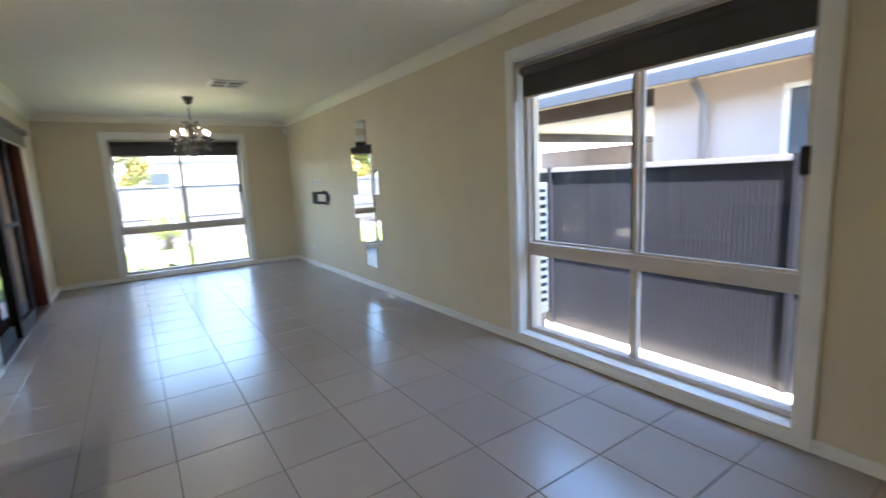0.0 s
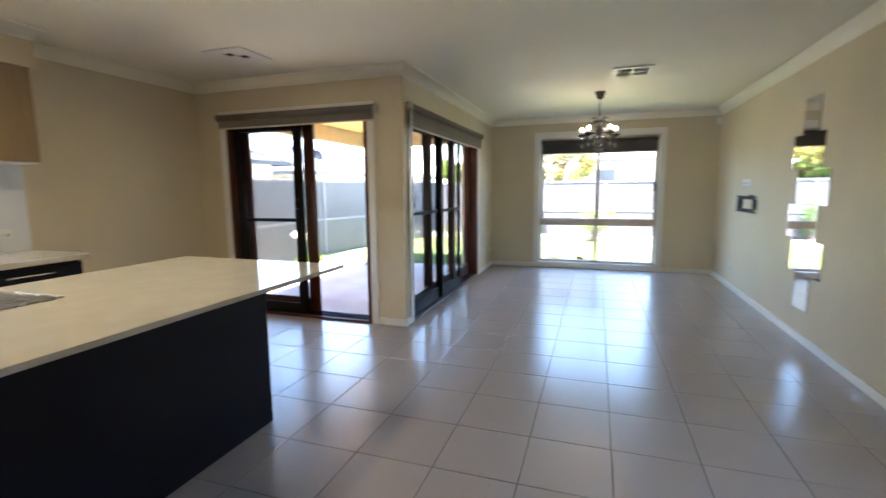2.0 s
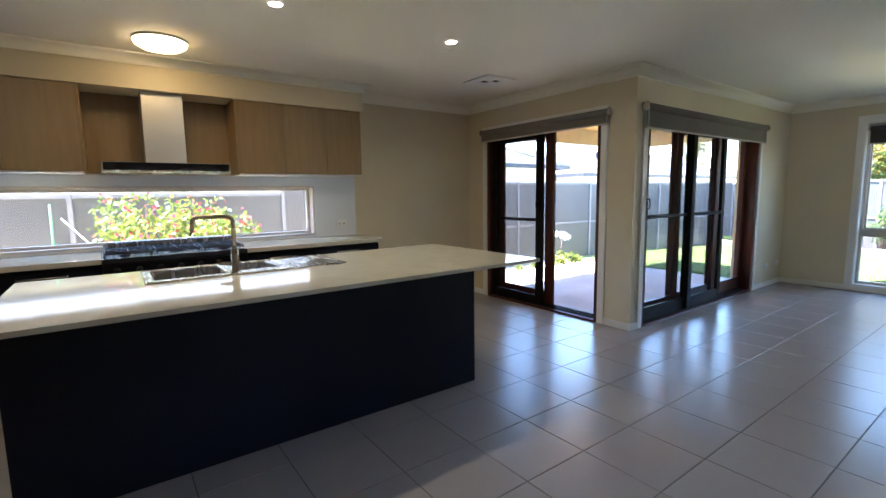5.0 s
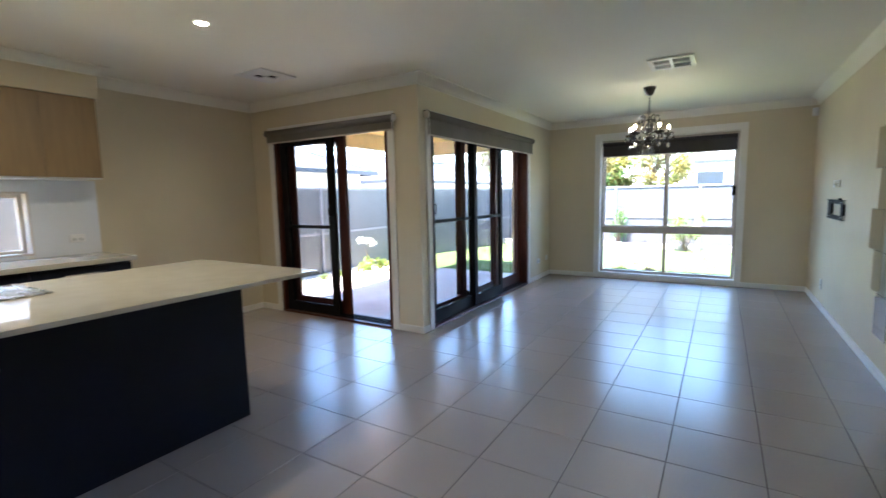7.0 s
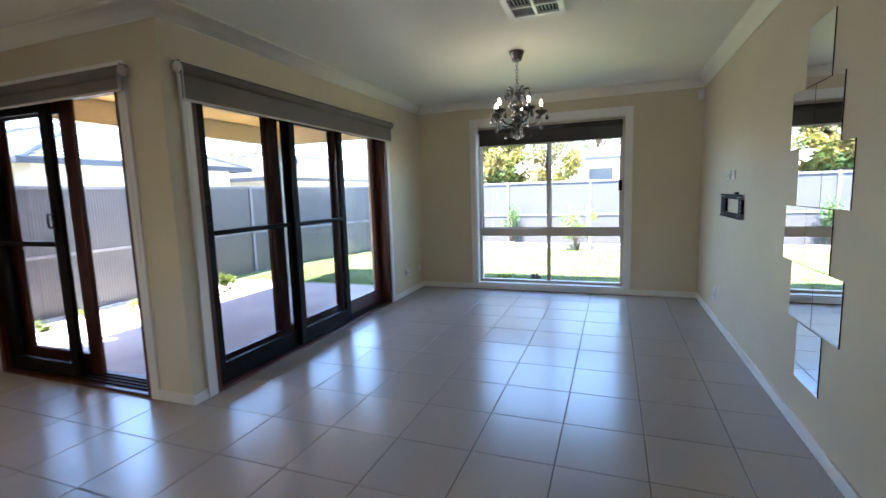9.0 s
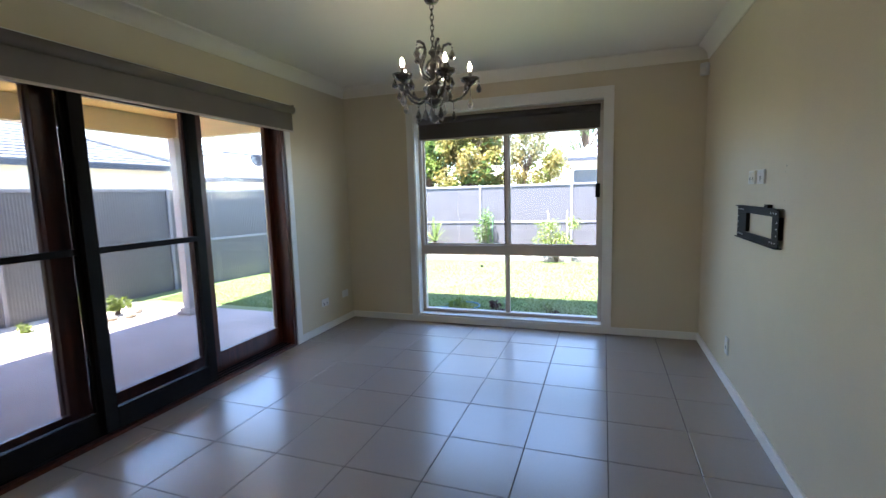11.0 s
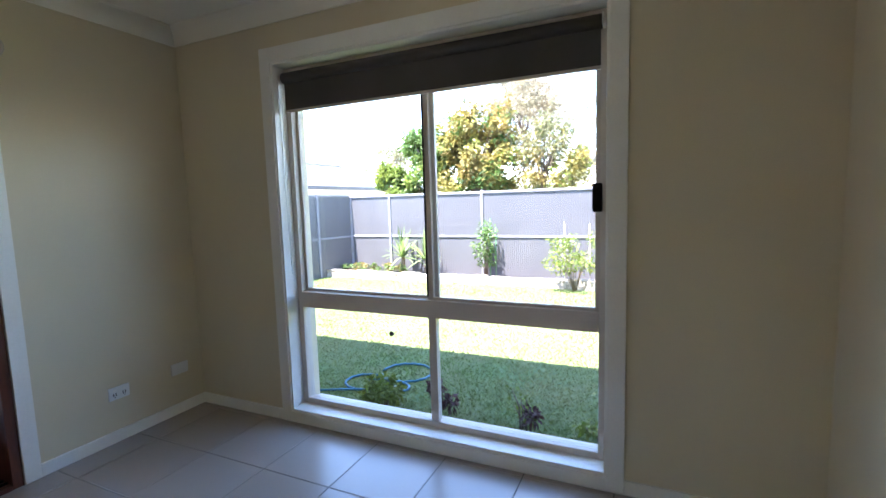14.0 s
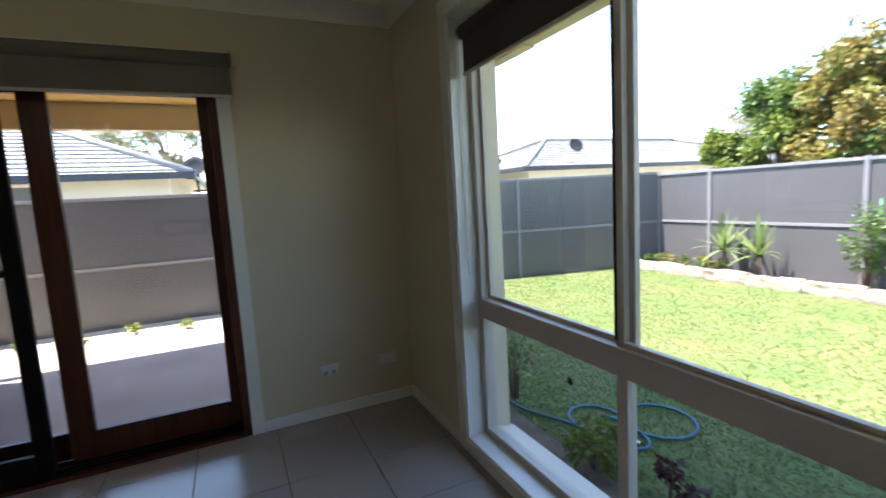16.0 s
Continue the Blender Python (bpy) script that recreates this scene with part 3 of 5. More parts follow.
hood = thing("range_hood", pose(XK, 0.80, 1.555), "stainless steel range hood with a black glass front strip", "range hood")
part("canopy", box(bmesh.new(), 0.017, -0.455, 0.012, 0.46, 0.455, 0.07, bevel=0.004), STEEL, hood)
part("front_strip", box(bmesh.new(), 0.4605, -0.445, 0.014, 0.474, 0.445, 0.074, bevel=0.003), HOODGLASS, hood, "black glass control strip")
part("rim", box(bmesh.new(), 0.017, -0.458, 0.0, 0.478, 0.458, 0.011, bevel=0.003), STEEL, hood)
part("top_plate", boxes((0.017, -0.452, 0.0705, 0.462, 0.452, 0.078)), STEEL, hood)
part("chimney", box(bmesh.new(), 0.017, -0.155, 0.0785, 0.30, 0.145, 0.658, bevel=0.004), SATIN, hood, "brushed steel flue cover")


def base_cabinet(y0, y1, drawers):
    c = thing("base_cabinet", pose(XK, y0, 0.0), "dark navy laminate base cabinet under the bench", "cabinet", "base cabinets")
    w = y1 - y0
    part("body", boxes((0.0, 0.0, 0.10, 0.575, w, 0.858)), NAVY, c)
    part("kickboard", boxes((0.0, 0.0, 0.002, 0.53, w, 0.099)), NAVY, c)
    z = 0.845
    for h in drawers:
        d = part("drawer" if len(drawers) > 1 else "door", box(bmesh.new(), 0.578, 0.002, z - h, 0.598, w - 0.002, z - 0.003, bevel=0.0015), NAVY, c)
        bm = tube(bmesh.new(), [(0.60, w * 0.3, z - 0.05), (0.63, w * 0.3, z - 0.05), (0.63, w * 0.7, z - 0.05), (0.60, w * 0.7, z - 0.05)], 0.006, 8)
        part("handle", bm, STEEL, d, "steel bar handle")
        z -= h


for y0, y1, dr in ((1.312, 1.94, (0.17, 0.28, 0.29)), (1.94, 2.62, (0.17, 0.28, 0.29)), (-0.40, 0.288, (0.17, 0.57)), (-1.04, -0.40, (0.74,)), (-1.68, -1.04, (0.74,))):
    base_cabinet(y0, y1, dr)
for y0, y1 in ((-1.7, 0.287), (1.313, 2.655)):
    solid("benchtop", box(bmesh.new(), XK + 0.0085, y0, 0.86, XK + 0.635, y1, 0.90, bevel=0.004), STONE, "white polished stone bench along the kitchen window", "benchtop", "bench runs beside the cooker")

cook = thing("cooker", pose(XK, 0.80, 0.0), "freestanding stainless steel gas cooker with black trivets", "cooker")
part("body", box(bmesh.new(), 0.03, -0.508, 0.02, 0.60, 0.508, 0.86, bevel=0.004), HOODGLASS, cook, "black oven body")
part("hob", box(bmesh.new(), 0.03, -0.510, 0.862, 0.655, 0.510, 0.90, bevel=0.006), HOBM, cook)
part("control_panel", box(bmesh.new(), 0.602, -0.508, 0.75, 0.65, 0.508, 0.858, bevel=0.006), HOODGLASS, cook)
part("upstand", box(bmesh.new(), 0.03, -0.505, 0.902, 0.05, 0.505, 0.975, bevel=0.004), STEEL, cook, "steel rear upstand")
part("oven_door", box(bmesh.new(), 0.602, -0.50, 0.16, 0.632, 0.50, 0.735, bevel=0.006), HOODGLASS, cook)
part("oven_handle", tube(bmesh.new(), [(0.63, -0.42, 0.69), (0.67, -0.42, 0.69), (0.67, 0.42, 0.69), (0.63, 0.42, 0.69)], 0.010, 10), STEEL, cook)
for k in range(7):
    part("knob", lathe(bmesh.new(), [(0, 0.0), (0.022, 0.0), (0.019, 0.03), (0, 0.032)], 14, pose(0.651, -0.42 + 0.14 * k, 0.805, 0, 90, 0)), BLACK, cook)
for bx, by, br in ((0.20, -0.36, 0.045), (0.47, -0.36, 0.04), (0.34, 0.0, 0.065), (0.20, 0.36, 0.04), (0.47, 0.36, 0.05)):
    part("burner", lathe(bmesh.new(), [(0, 0.901), (br, 0.901), (br, 0.910), (br * 0.75, 0.914), (br * 0.7, 0.919), (0, 0.920)], 18, pose(bx, by, 0)), IRON, cook)
for cy in (-0.34, 0.0, 0.34):
    bm = bmesh.new()
    tube(bm, [(0.10, cy - 0.15, 0.928), (0.575, cy - 0.15, 0.928), (0.575, cy + 0.15, 0.928), (0.10, cy + 0.15, 0.928)], 0.006, 6, closed=True)
    for px in (0.20, 0.34, 0.47):
        tube(bm, [(px, cy - 0.15, 0.930), (px, cy + 0.15, 0.930)], 0.0055, 6)
    tube(bm, [(0.10, cy, 0.930), (0.575, cy, 0.930)], 0.0055, 6)
    for px in (0.10, 0.575):
        for py in (-0.15, 0.15):
            tube(bm, [(px, cy + py, 0.901), (px, cy + py, 0.928)], 0.006, 6)
    part("trivet", bm, IRON, cook, "black cast iron trivet")

# island
IX0, IX1, IY0, IY1 = -2.08, -0.835, -0.08, 2.715
SX0, SX1, SY0, SY1 = -2.03, -1.54, 0.49, 1.61
isl = thing("kitchen_island", pose(0, 0, 0), "dark navy laminate kitchen island cabinet", "kitchen island")
part("back_panel", box(bmesh.new(), -1.186, IY0 + 0.03, 0.002, -1.166, 2.405, 0.877, bevel=0.0015), NAVY, isl)
part("end_panel", box(bmesh.new(), IX0 + 0.06, 2.385, 0.002, -1.187, 2.405, 0.877, bevel=0.0015), NAVY, isl)
part("end_panel", box(bmesh.new(), IX0 + 0.06, IY0 + 0.03, 0.002, -1.187, IY0 + 0.05, 0.877, bevel=0.0015), NAVY, isl)
part("body", boxes((IX0 + 0.08, IY0 + 0.052, 0.10, -1.188, SY0 - 0.02, 0.866), (IX0 + 0.08, SY0 - 0.02, 0.10, -1.188, SY1 + 0.02, 0.66), (IX0 + 0.08, SY1 + 0.02, 0.10, -1.188, 2.383, 0.866)), NAVY, isl)
for k in range(4):
    part("door", box(bmesh.new(), IX0 + 0.058, IY0 + 0.055 + 0.62 * k, 0.11, IX0 + 0.078, IY0 + 0.67 + 0.62 * k, 0.86, bevel=0.0015), NAVY, isl)
BOWLS = ((SX0 + 0.045, 0.53, SX1 - 0.075, 0.90), (SX0 + 0.045, 0.985, SX1 - 0.13, 1.20))
solid("island_top", pierced((IX0, BOWLS[0][0], BOWLS[0][2], IX1), (IY0, BOWLS[0][1], BOWLS[1][3], IY1), [(1, 1)], lambda u, v, k: (u, v, 0.878 + 0.022 * k)), STONE, "white polished stone island top with an overhang", "benchtop")

sink = thing("sink", pose(0, 0, 0), "stainless steel double bowl sink with drainer set in the island", "sink")
bm = boxes((SX0, SY0, 0.9005, SX1, BOWLS[0][1], 0.9045), (SX0, BOWLS[1][3], 0.9005, SX1, SY1, 0.9035), (SX0, BOWLS[0][1], 0.9005, BOWLS[0][0], BOWLS[1][3], 0.9045), (BOWLS[0][2], BOWLS[0][1], 0.9005, SX1, BOWLS[1][3], 0.9045), (BOWLS[0][0], BOWLS[0][3], 0.9005, BOWLS[0][2], BOWLS[1][1], 0.9045), (BOWLS[1][2], BOWLS[1][1], 0.9005, BOWLS[0][2], BOWLS[1][3], 0.9045))
part("rim", bm, STEEL, sink)
part("edge_bead", tube(bmesh.new(), [(SX0, SY0, 0.9045), (SX1, SY0, 0.9045), (SX1, SY1, 0.9045), (SX0, SY1, 0.9045)], 0.005, 6, closed=True), STEEL, sink)
for (x0, y0, x1, y1), dep in zip(BOWLS, (0.19, 0.13)):
    z = 0.90 - dep
    part("bowl", boxes((x0, y0, z, x1, y1, z + 0.002), (x0 - 0.001, y0, z, x0 + 0.001, y1, 0.9), (x1 - 0.001, y0, z, x1 + 0.001, y1, 0.9), (x0, y0 - 0.001, z, x1, y0 + 0.001, 0.9), (x0, y1 - 0.001, z, x1, y1 + 0.001, 0.9)), STEEL, sink)
    part("waste", lathe(bmesh.new(), [(0, z + 0.003), (0.04, z + 0.003), (0.043, z + 0.006), (0.02, z + 0.004)], 18, pose((x0 + x1) / 2, (y0 + y1) / 2, 0)), CHROME, sink)
for k in range(6):
    part("drainer_rib", box(bmesh.new(), SX0 + 0.08 + 0.058 * k, 1.29, 0.9035, SX0 + 0.092 + 0.058 * k, SY1 - 0.07, 0.905, bevel=0.0006), STEEL, sink)

tap = thing("kitchen_tap", pose(-1.60, 0.94, 0.9045), "brushed nickel gooseneck mixer tap", "tap")
part("base", lathe(bmesh.new(), [(0, 0), (0.027, 0), (0.027, 0.008), (0.022, 0.012), (0.022, 0.13), (0.016, 0.145), (0, 0.146)], 18), BRONZE, tap)
arc = [(0, 0, 0.11), (0, 0, 0.30)] + [(-0.03 + 0.03 * math.cos(radians(a)), 0, 0.30 + 0.03 * math.sin(radians(a))) for a in (22, 45, 67, 90)] + [(-0.17, 0, 0.328)] + [(-0.17 - 0.028 * math.sin(radians(a)), 0, 0.30 + 0.028 * math.cos(radians(a))) for a in (22, 45, 67, 90)] + [(-0.203, 0, 0.225)]
arc = [(x * 0.45, -1.0 * abs(x), z) for x, y, z in arc]
part("spout", tube(bmesh.new(), arc, 0.0125, 12), BRONZE, tap)
part("lever", tube(bmesh.new(), [(0, -0.018, 0.055), (-0.01, -0.05, 0.056), (-0.02, -0.085, 0.058)], 0.012, 10, 0.009), BRONZE, tap)

# ---- ceiling fittings ----
oy = thing("oyster_light", pose(-2.71, 0.765, H), "round glowing glass ceiling light with a thin rim", "ceiling light")
part("diffuser", lathe(bmesh.new(), [(0.172, -0.018), (0.165, -0.038), (0.13, -0.060), (0.07, -0.073), (0, -0.077)], 36), glow("warm diffuser", (1.0, 0.68, 0.30), 1.1), oy, "glowing opal glass")
part("rim", lathe(bmesh.new(), [(0, -0.001), (0.176, -0.001), (0.178, -0.010), (0.176, -0.017), (0.170, -0.017)], 36), TRIM, oy)
LED = glow("downlight lens", (1.0, 0.86, 0.62), 50.0)
for x, y in ((-1.58, 2.54), (-1.61, 1.26), (-1.61, -0.2)):
    dl = thing("downlight", pose(x, y, H), "small round recessed downlight, lit", "downlight", "kitchen downlights")
    part("trim_ring", lathe(bmesh.new(), [(0.034, -0.004), (0.036, -0.009), (0.047, -0.006), (0.049, -0.0005), (0.034, -0.0005)], 24), TRIM, dl)
    part("lens", lathe(bmesh.new(), [(0.033, -0.003), (0.02, -0.006), (0, -0.007)], 20), LED, dl)

v = thing("ceiling_vent", pose(0.888, 5.345, H), "white square ceiling air vent with four slatted quarters", "vent")
part("backing", boxes((-0.15, -0.155, -0.0025, 0.15, 0.155, -0.0005)), DARKGAP, v)
part("frame", pierced((-0.182, -0.145, -0.009, 0.009, 0.145, 0.182), (-0.19, -0.15, -0.009, 0.009, 0.15, 0.19), [(1, 1), (3, 1), (1, 3), (3, 3)], lambda u, w_, k: (u, w_, -0.003 - 0.014 * k)), TRIM, v)
for qx, qy, along in ((-0.077, -0.08, 0), (0.077, 0.08, 0), (-0.077, 0.08, 1), (0.077, -0.08, 1)):
    for k in range(6):
        if along == 0:
            u = qx - 0.060 + 0.0225 * k
            part("slat", boxes((u, qy - 0.069, -0.011, u + 0.006, qy + 0.069, -0.004)), VENTGREY, v)
        else:
            w0 = qy - 0.060 + 0.0225 * k
            part("slat", boxes((qx - 0.066, w0, -0.011, qx + 0.066, w0 + 0.006, -0.004)), VENTGREY, v)

v = thing("ceiling_diffuser", pose(-2.31, 3.59, H), "white square ceiling air diffuser with two dark openings", "vent")
part("face_plate", pierced((-0.19, -0.075, 0.0, 0.075, 0.19), (-0.19, -0.085, 0.0, 0.085, 0.19), [(1, 1), (2, 2)], lambda u, w_, k: (u, w_, -0.003 - 0.009 * k)), TRIM, v)
part("backing", boxes((-0.09, -0.10, -0.0025, 0.09, 0.10, -0.0005)), DARKGAP, v)
for k in range(6):
    y0_ = -0.075 + 0.027 * k + (0.012 if k > 2 else 0)
    part("slat", boxes((-0.074 if k < 3 else 0.001, y0_, -0.0075, -0.001 if k < 3 else 0.074, y0_ + 0.004, -0.004)), GROUT, v)

s = thing("alarm_sensor", pose(XR - 0.035, YF - 0.04, 2.30, 0, 0, -40), "small white alarm sensor in the wall corner", "alarm sensor")
part("housing", box(bmesh.new(), -0.032, -0.018, -0.05, 0.032, 0.026, 0.05, bevel=0.010), PLASTIC, s)
part("lens", box(bmesh.new(), -0.022, -0.026, -0.035, 0.022, -0.0185, 0.012, bevel=0.003), TRIM, s)

# ---- chandelier ----
ch = thing("chandelier", pose(0.595, 6.29, H), "smoked crystal chandelier with candle bulbs and drops", "chandelier")
part("canopy", lathe(bmesh.new(), [(0, -0.0005), (0.062, -0.0005), (0.066, -0.012), (0.058, -0.022), (0.040, -0.075), (0.03, -0.086), (0.012, -0.09), (0, -0.092)], 20), DARKCHROME, ch, "dark chrome ceiling cup")
bm = bmesh.new()
for k in range(9):
    z, s90 = -0.105 - 0.028 * k, k % 2
    ring = [(0.010 * math.cos(a) * (1 - s90), 0.010 * math.cos(a) * s90, z + 0.019 * math.sin(a)) for a in (2 * math.pi * j / 10 for j in range(10))]
    tube(bm, ring, 0.003, 5, closed=True)
part("chain", bm, DARKCHROME, ch)
part("stem", lathe(bmesh.new(), [(0, -0.33), (0.018, -0.335), (0.028, -0.35), (0.014, -0.365), (0.012, -0.38), (0.035, -0.40), (0.048, -0.43), (0.042, -0.46), (0.022, -0.48), (0.018, -0.50), (0.05, -0.52), (0.062, -0.545), (0.05, -0.57), (0.03, -0.585), (0.04, -0.60), (0.055, -0.615), (0.03, -0.635), (0.012, -0.65), (0, -0.655)], 16), SMOKE, ch, "smoked glass turned column")


def drop(bm, x, y, z, h=0.055, w=0.017):
    """A faceted tear drop that hangs from a bead at (x, y, z)."""
    lathe(bm, [(0, z), (0.0055, z - 0.006), (0, z - 0.012)], 6, pose(x, y, 0))
    lathe(bm, [(0, z - 0.013), (w * 0.45, z - 0.013 - h * 0.3), (w, z - 0.013 - h * 0.68), (w * 0.6, z - 0.013 - h * 0.92), (0, z - 0.013 - h)], 7, pose(x, y, 0))
    for f in bm.faces:
        f.smooth = False


BULB = glow("candle bulb", (1.0, 0.84, 0.58), 7.0)
for k in range(5):
    a = radians(72 * k + 20)
    c, s_ = math.cos(a), math.sin(a)
    R = 0.205
    pts = [(0.03, -0.56), (0.06, -0.60), (0.105, -0.615), (0.15, -0.60), (0.185, -0.565), (R, -0.53)]
    arm = part("arm", tube(bmesh.new(), [(r * c, r * s_, z) for r, z in pts], 0.0085, 7), SMOKE, ch, "curved smoked glass arm")
    bm = bmesh.new()
    lathe(bm, [(0.012, -0.532), (0.03, -0.522), (0.052, -0.505), (0.056, -0.492), (0.047, -0.498), (0.02, -0.51), (0, -0.51)], 12, pose(R * c, R * s_, 0))
    part("drip_cup", bm, SMOKE, arm, "scalloped smoked glass cup")
    part("candle", lathe(bmesh.new(), [(0, -0.508), (0.011, -0.508), (0.011, -0.455), (0, -0.455)], 10, pose(R * c, R * s_, 0)), SMOKE, arm, "dark candle sleeve")
    part("bulb", lathe(bmesh.new(), [(0.006, -0.454), (0.011, -0.445), (0.0125, -0.434), (0.0095, -0.421), (0.004, -0.409), (0, -0.403)], 10, pose(R * c, R * s_, 0)), BULB, arm, "lit candle bulb")
    for j in range(3):
        b2 = radians(120 * j) + a
        bm = bmesh.new()
        drop(bm, R * c + 0.05 * math.cos(b2), R * s_ + 0.05 * math.sin(b2), -0.505)
        part("crystal_drop", bm, SMOKE, arm)
    bm = bmesh.new()
    lathe(bm, [(0.002, -0.54), (0.002, -0.575)], 5, pose(R * c, R * s_, 0))
    drop(bm, 0.205 * c, 0.205 * s_, -0.575, 0.07, 0.018)
    part("crystal_drop", bm, CLEAR, arm, "clear crystal drop")
    up = part("scroll", tube(bmesh.new(), [(r * c, r * s_, z) for r, z in ((0.02, -0.50), (0.07, -0.475), (0.088, -0.43), (0.07, -0.385), (0.05, -0.34), (0.062, -0.312), (0.09, -0.302), (0.105, -0.31))], 0.008, 7), SMOKE, ch)
    bm = bmesh.new()
    drop(bm, 0.108 * c, 0.108 * s_, -0.318, 0.062, 0.02)
    part("crystal_drop", bm, SMOKE, up)
    a2 = a + radians(36)
    bm = bmesh.new()
    lathe(bm, [(0.002, -0.60), (0.002, -0.635)], 5, pose(0.05 * math.cos(a2), 0.05 * math.sin(a2), 0))
    drop(bm, 0.05 * math.cos(a2), 0.05 * math.sin(a2), -0.635, 0.07, 0.018)
    part("crystal_drop", bm, CLEAR, ch, "clear crystal drop")
    bm = bmesh.new()
    lathe(bm, [(0.002, -0.615), (0.002, -0.65)], 5, pose(0.11 * math.cos(a), 0.11 * math.sin(a), 0))
    drop(bm, 0.11 * math.cos(a), 0.11 * math.sin(a), -0.65, 0.06, 0.016)
    part("crystal_drop", bm, SMOKE, ch)
part("crystal_ball", lathe(bmesh.new(), [(0, -0.655), (0.003, -0.656), (0.003, -0.685), (0.016, -0.692), (0.024, -0.71), (0.016, -0.727), (0, -0.735)], 8), CLEAR, ch, "clear crystal ball")

# ---- wall things ----
for k, (y0, z0, n) in enumerate(((4.97, 1.780, 1), (4.835, 1.478, 2), (4.70, 1.176, 2), (4.855, 0.874, 2), (4.71, 0.572, 2), (4.885, 0.268, 1))):
    for j in range(n):
        ya = y0 + 0.303 * j
        mt = thing("mirror_tile", pose(XR, ya - 0.032, z0 + 0.008), "frameless square mirror tile stuck on the wall", "mirror", "stepped column of mirror tiles")
        part("mirror_face", boxes((-0.0055, 0.001, 0.001, -0.0045, 0.299, 0.299)), MIRROR, mt)
        part("backing", boxes((-0.0044, 0.0, 0.0, -0.0002, 0.30, 0.30)), BLACK, mt)

tv = thing("tv_bracket", pose(XR, 6.685, 1.13), "black perforated steel television wall bracket", "tv bracket")
part("top_rail", boxes((-0.022, -0.35, 0.058, -0.018, 0.35, 0.092), (-0.034, -0.35, 0.0925, -0.0005, 0.35, 0.097), bevel=0.001), BLACK, tv)
part("bottom_rail", boxes((-0.022, -0.35, -0.089, -0.018, 0.35, -0.052), (-0.034, -0.35, -0.094, -0.0005, 0.35, -0.0895), bevel=0.001), BLACK, tv)
for y0_, y1_ in ((-0.35, -0.258), (0.175, 0.35)):
    part("side_plate", boxes((-0.0215, y0_, -0.0515, -0.0005, y1_, 0.0575), bevel=0.001), BLACK, tv)
HOLES = [(0.33 - 0.032 * k, z_) for k in range(4) for z_ in (0.075, -0.07)] + [(-0.24 - 0.036 * k, z_) for k in range(3) for z_ in (0.075, -0.07)] + [(y_, 0.032 * k) for k in (-1, 0, 1) for y_ in (0.325, -0.325)]
for y_, z_ in HOLES:
    part("hole", lathe(bmesh.new(), [(0, 0), (0.0045, 0), (0.0045, 0.001), (0, 0.001)], 10, pose(-0.0222, y_, z_, 0, -90, 0)), PLASTIC, tv, "round hole showing the pale wall")
part("spirit_level", box(bmesh.new(), -0.026, -0.20, 0.0975, -0.004, -0.145, 0.115, bevel=0.002), BLACK, tv)
for y_, z_ in ((6.34, 1.429), (6.36, 1.403), (6.343, 1.268)):
    solid("screw_hole", lathe(bmesh.new(), [(0, 0), (0.0028, 0), (0.002, 0.001), (0, 0.001)], 8, pose(XR - 0.0003, y_, z_, 0, -90, 0)), GROUT, "small filled screw hole in the beige wall", "screw hole", "screw holes beside the bracket")


def plate(m, label, w=0.115, h=0.075, sockets=2):
    p = thing("wall_plate", m, label, "power point")
    part("plate", box(bmesh.new(), -w / 2, -0.010, -h / 2, w / 2, -0.0003, h / 2, bevel=0.003), PLASTIC, p)
    for k in range(sockets):
        u = (k - (sockets - 1) / 2) * w * 0.45
        part("socket", boxes((u - 0.009, -0.0108, -0.016, u - 0.004, -0.0102, 0.002), (u + 0.004, -0.0108, -0.016, u + 0.009, -0.0102, 0.002), (u - 0.0015, -0.0108, -0.026, u + 0.0015, -0.0102, -0.018)), DARKGAP, p)
        part("rocker", box(bmesh.new(), u - 0.006, -0.013, 0.012, u + 0.006, -0.0102, 0.026, bevel=0.001), TRIM, p)


plate(pose(XR, 6.84, 1.388, 0, 0, -90), "white double power point on the wall above the tv bracket")
plate(pose(XR, 6.685, 1.388, 0, 0, -90), "white aerial wall plate above the tv bracket", sockets=1)
plate(pose(XR, 7.22, 0.275, 0, 0, -90), "white power point low on the wall", 0.075, 0.115, 1)
plate(pose(XK + 0.008, 2.47, 1.04, 0, 0, 90), "white double power point on the splashback", 0.115, 0.07)
plate(pose(XL, 7.65, 0.289, 0, 0, 90), "white double power point above the skirting board")
plate(pose(XL, 8.03, 0.30, 0, 0, 90), "white blank wall plate above the skirting board", sockets=0)

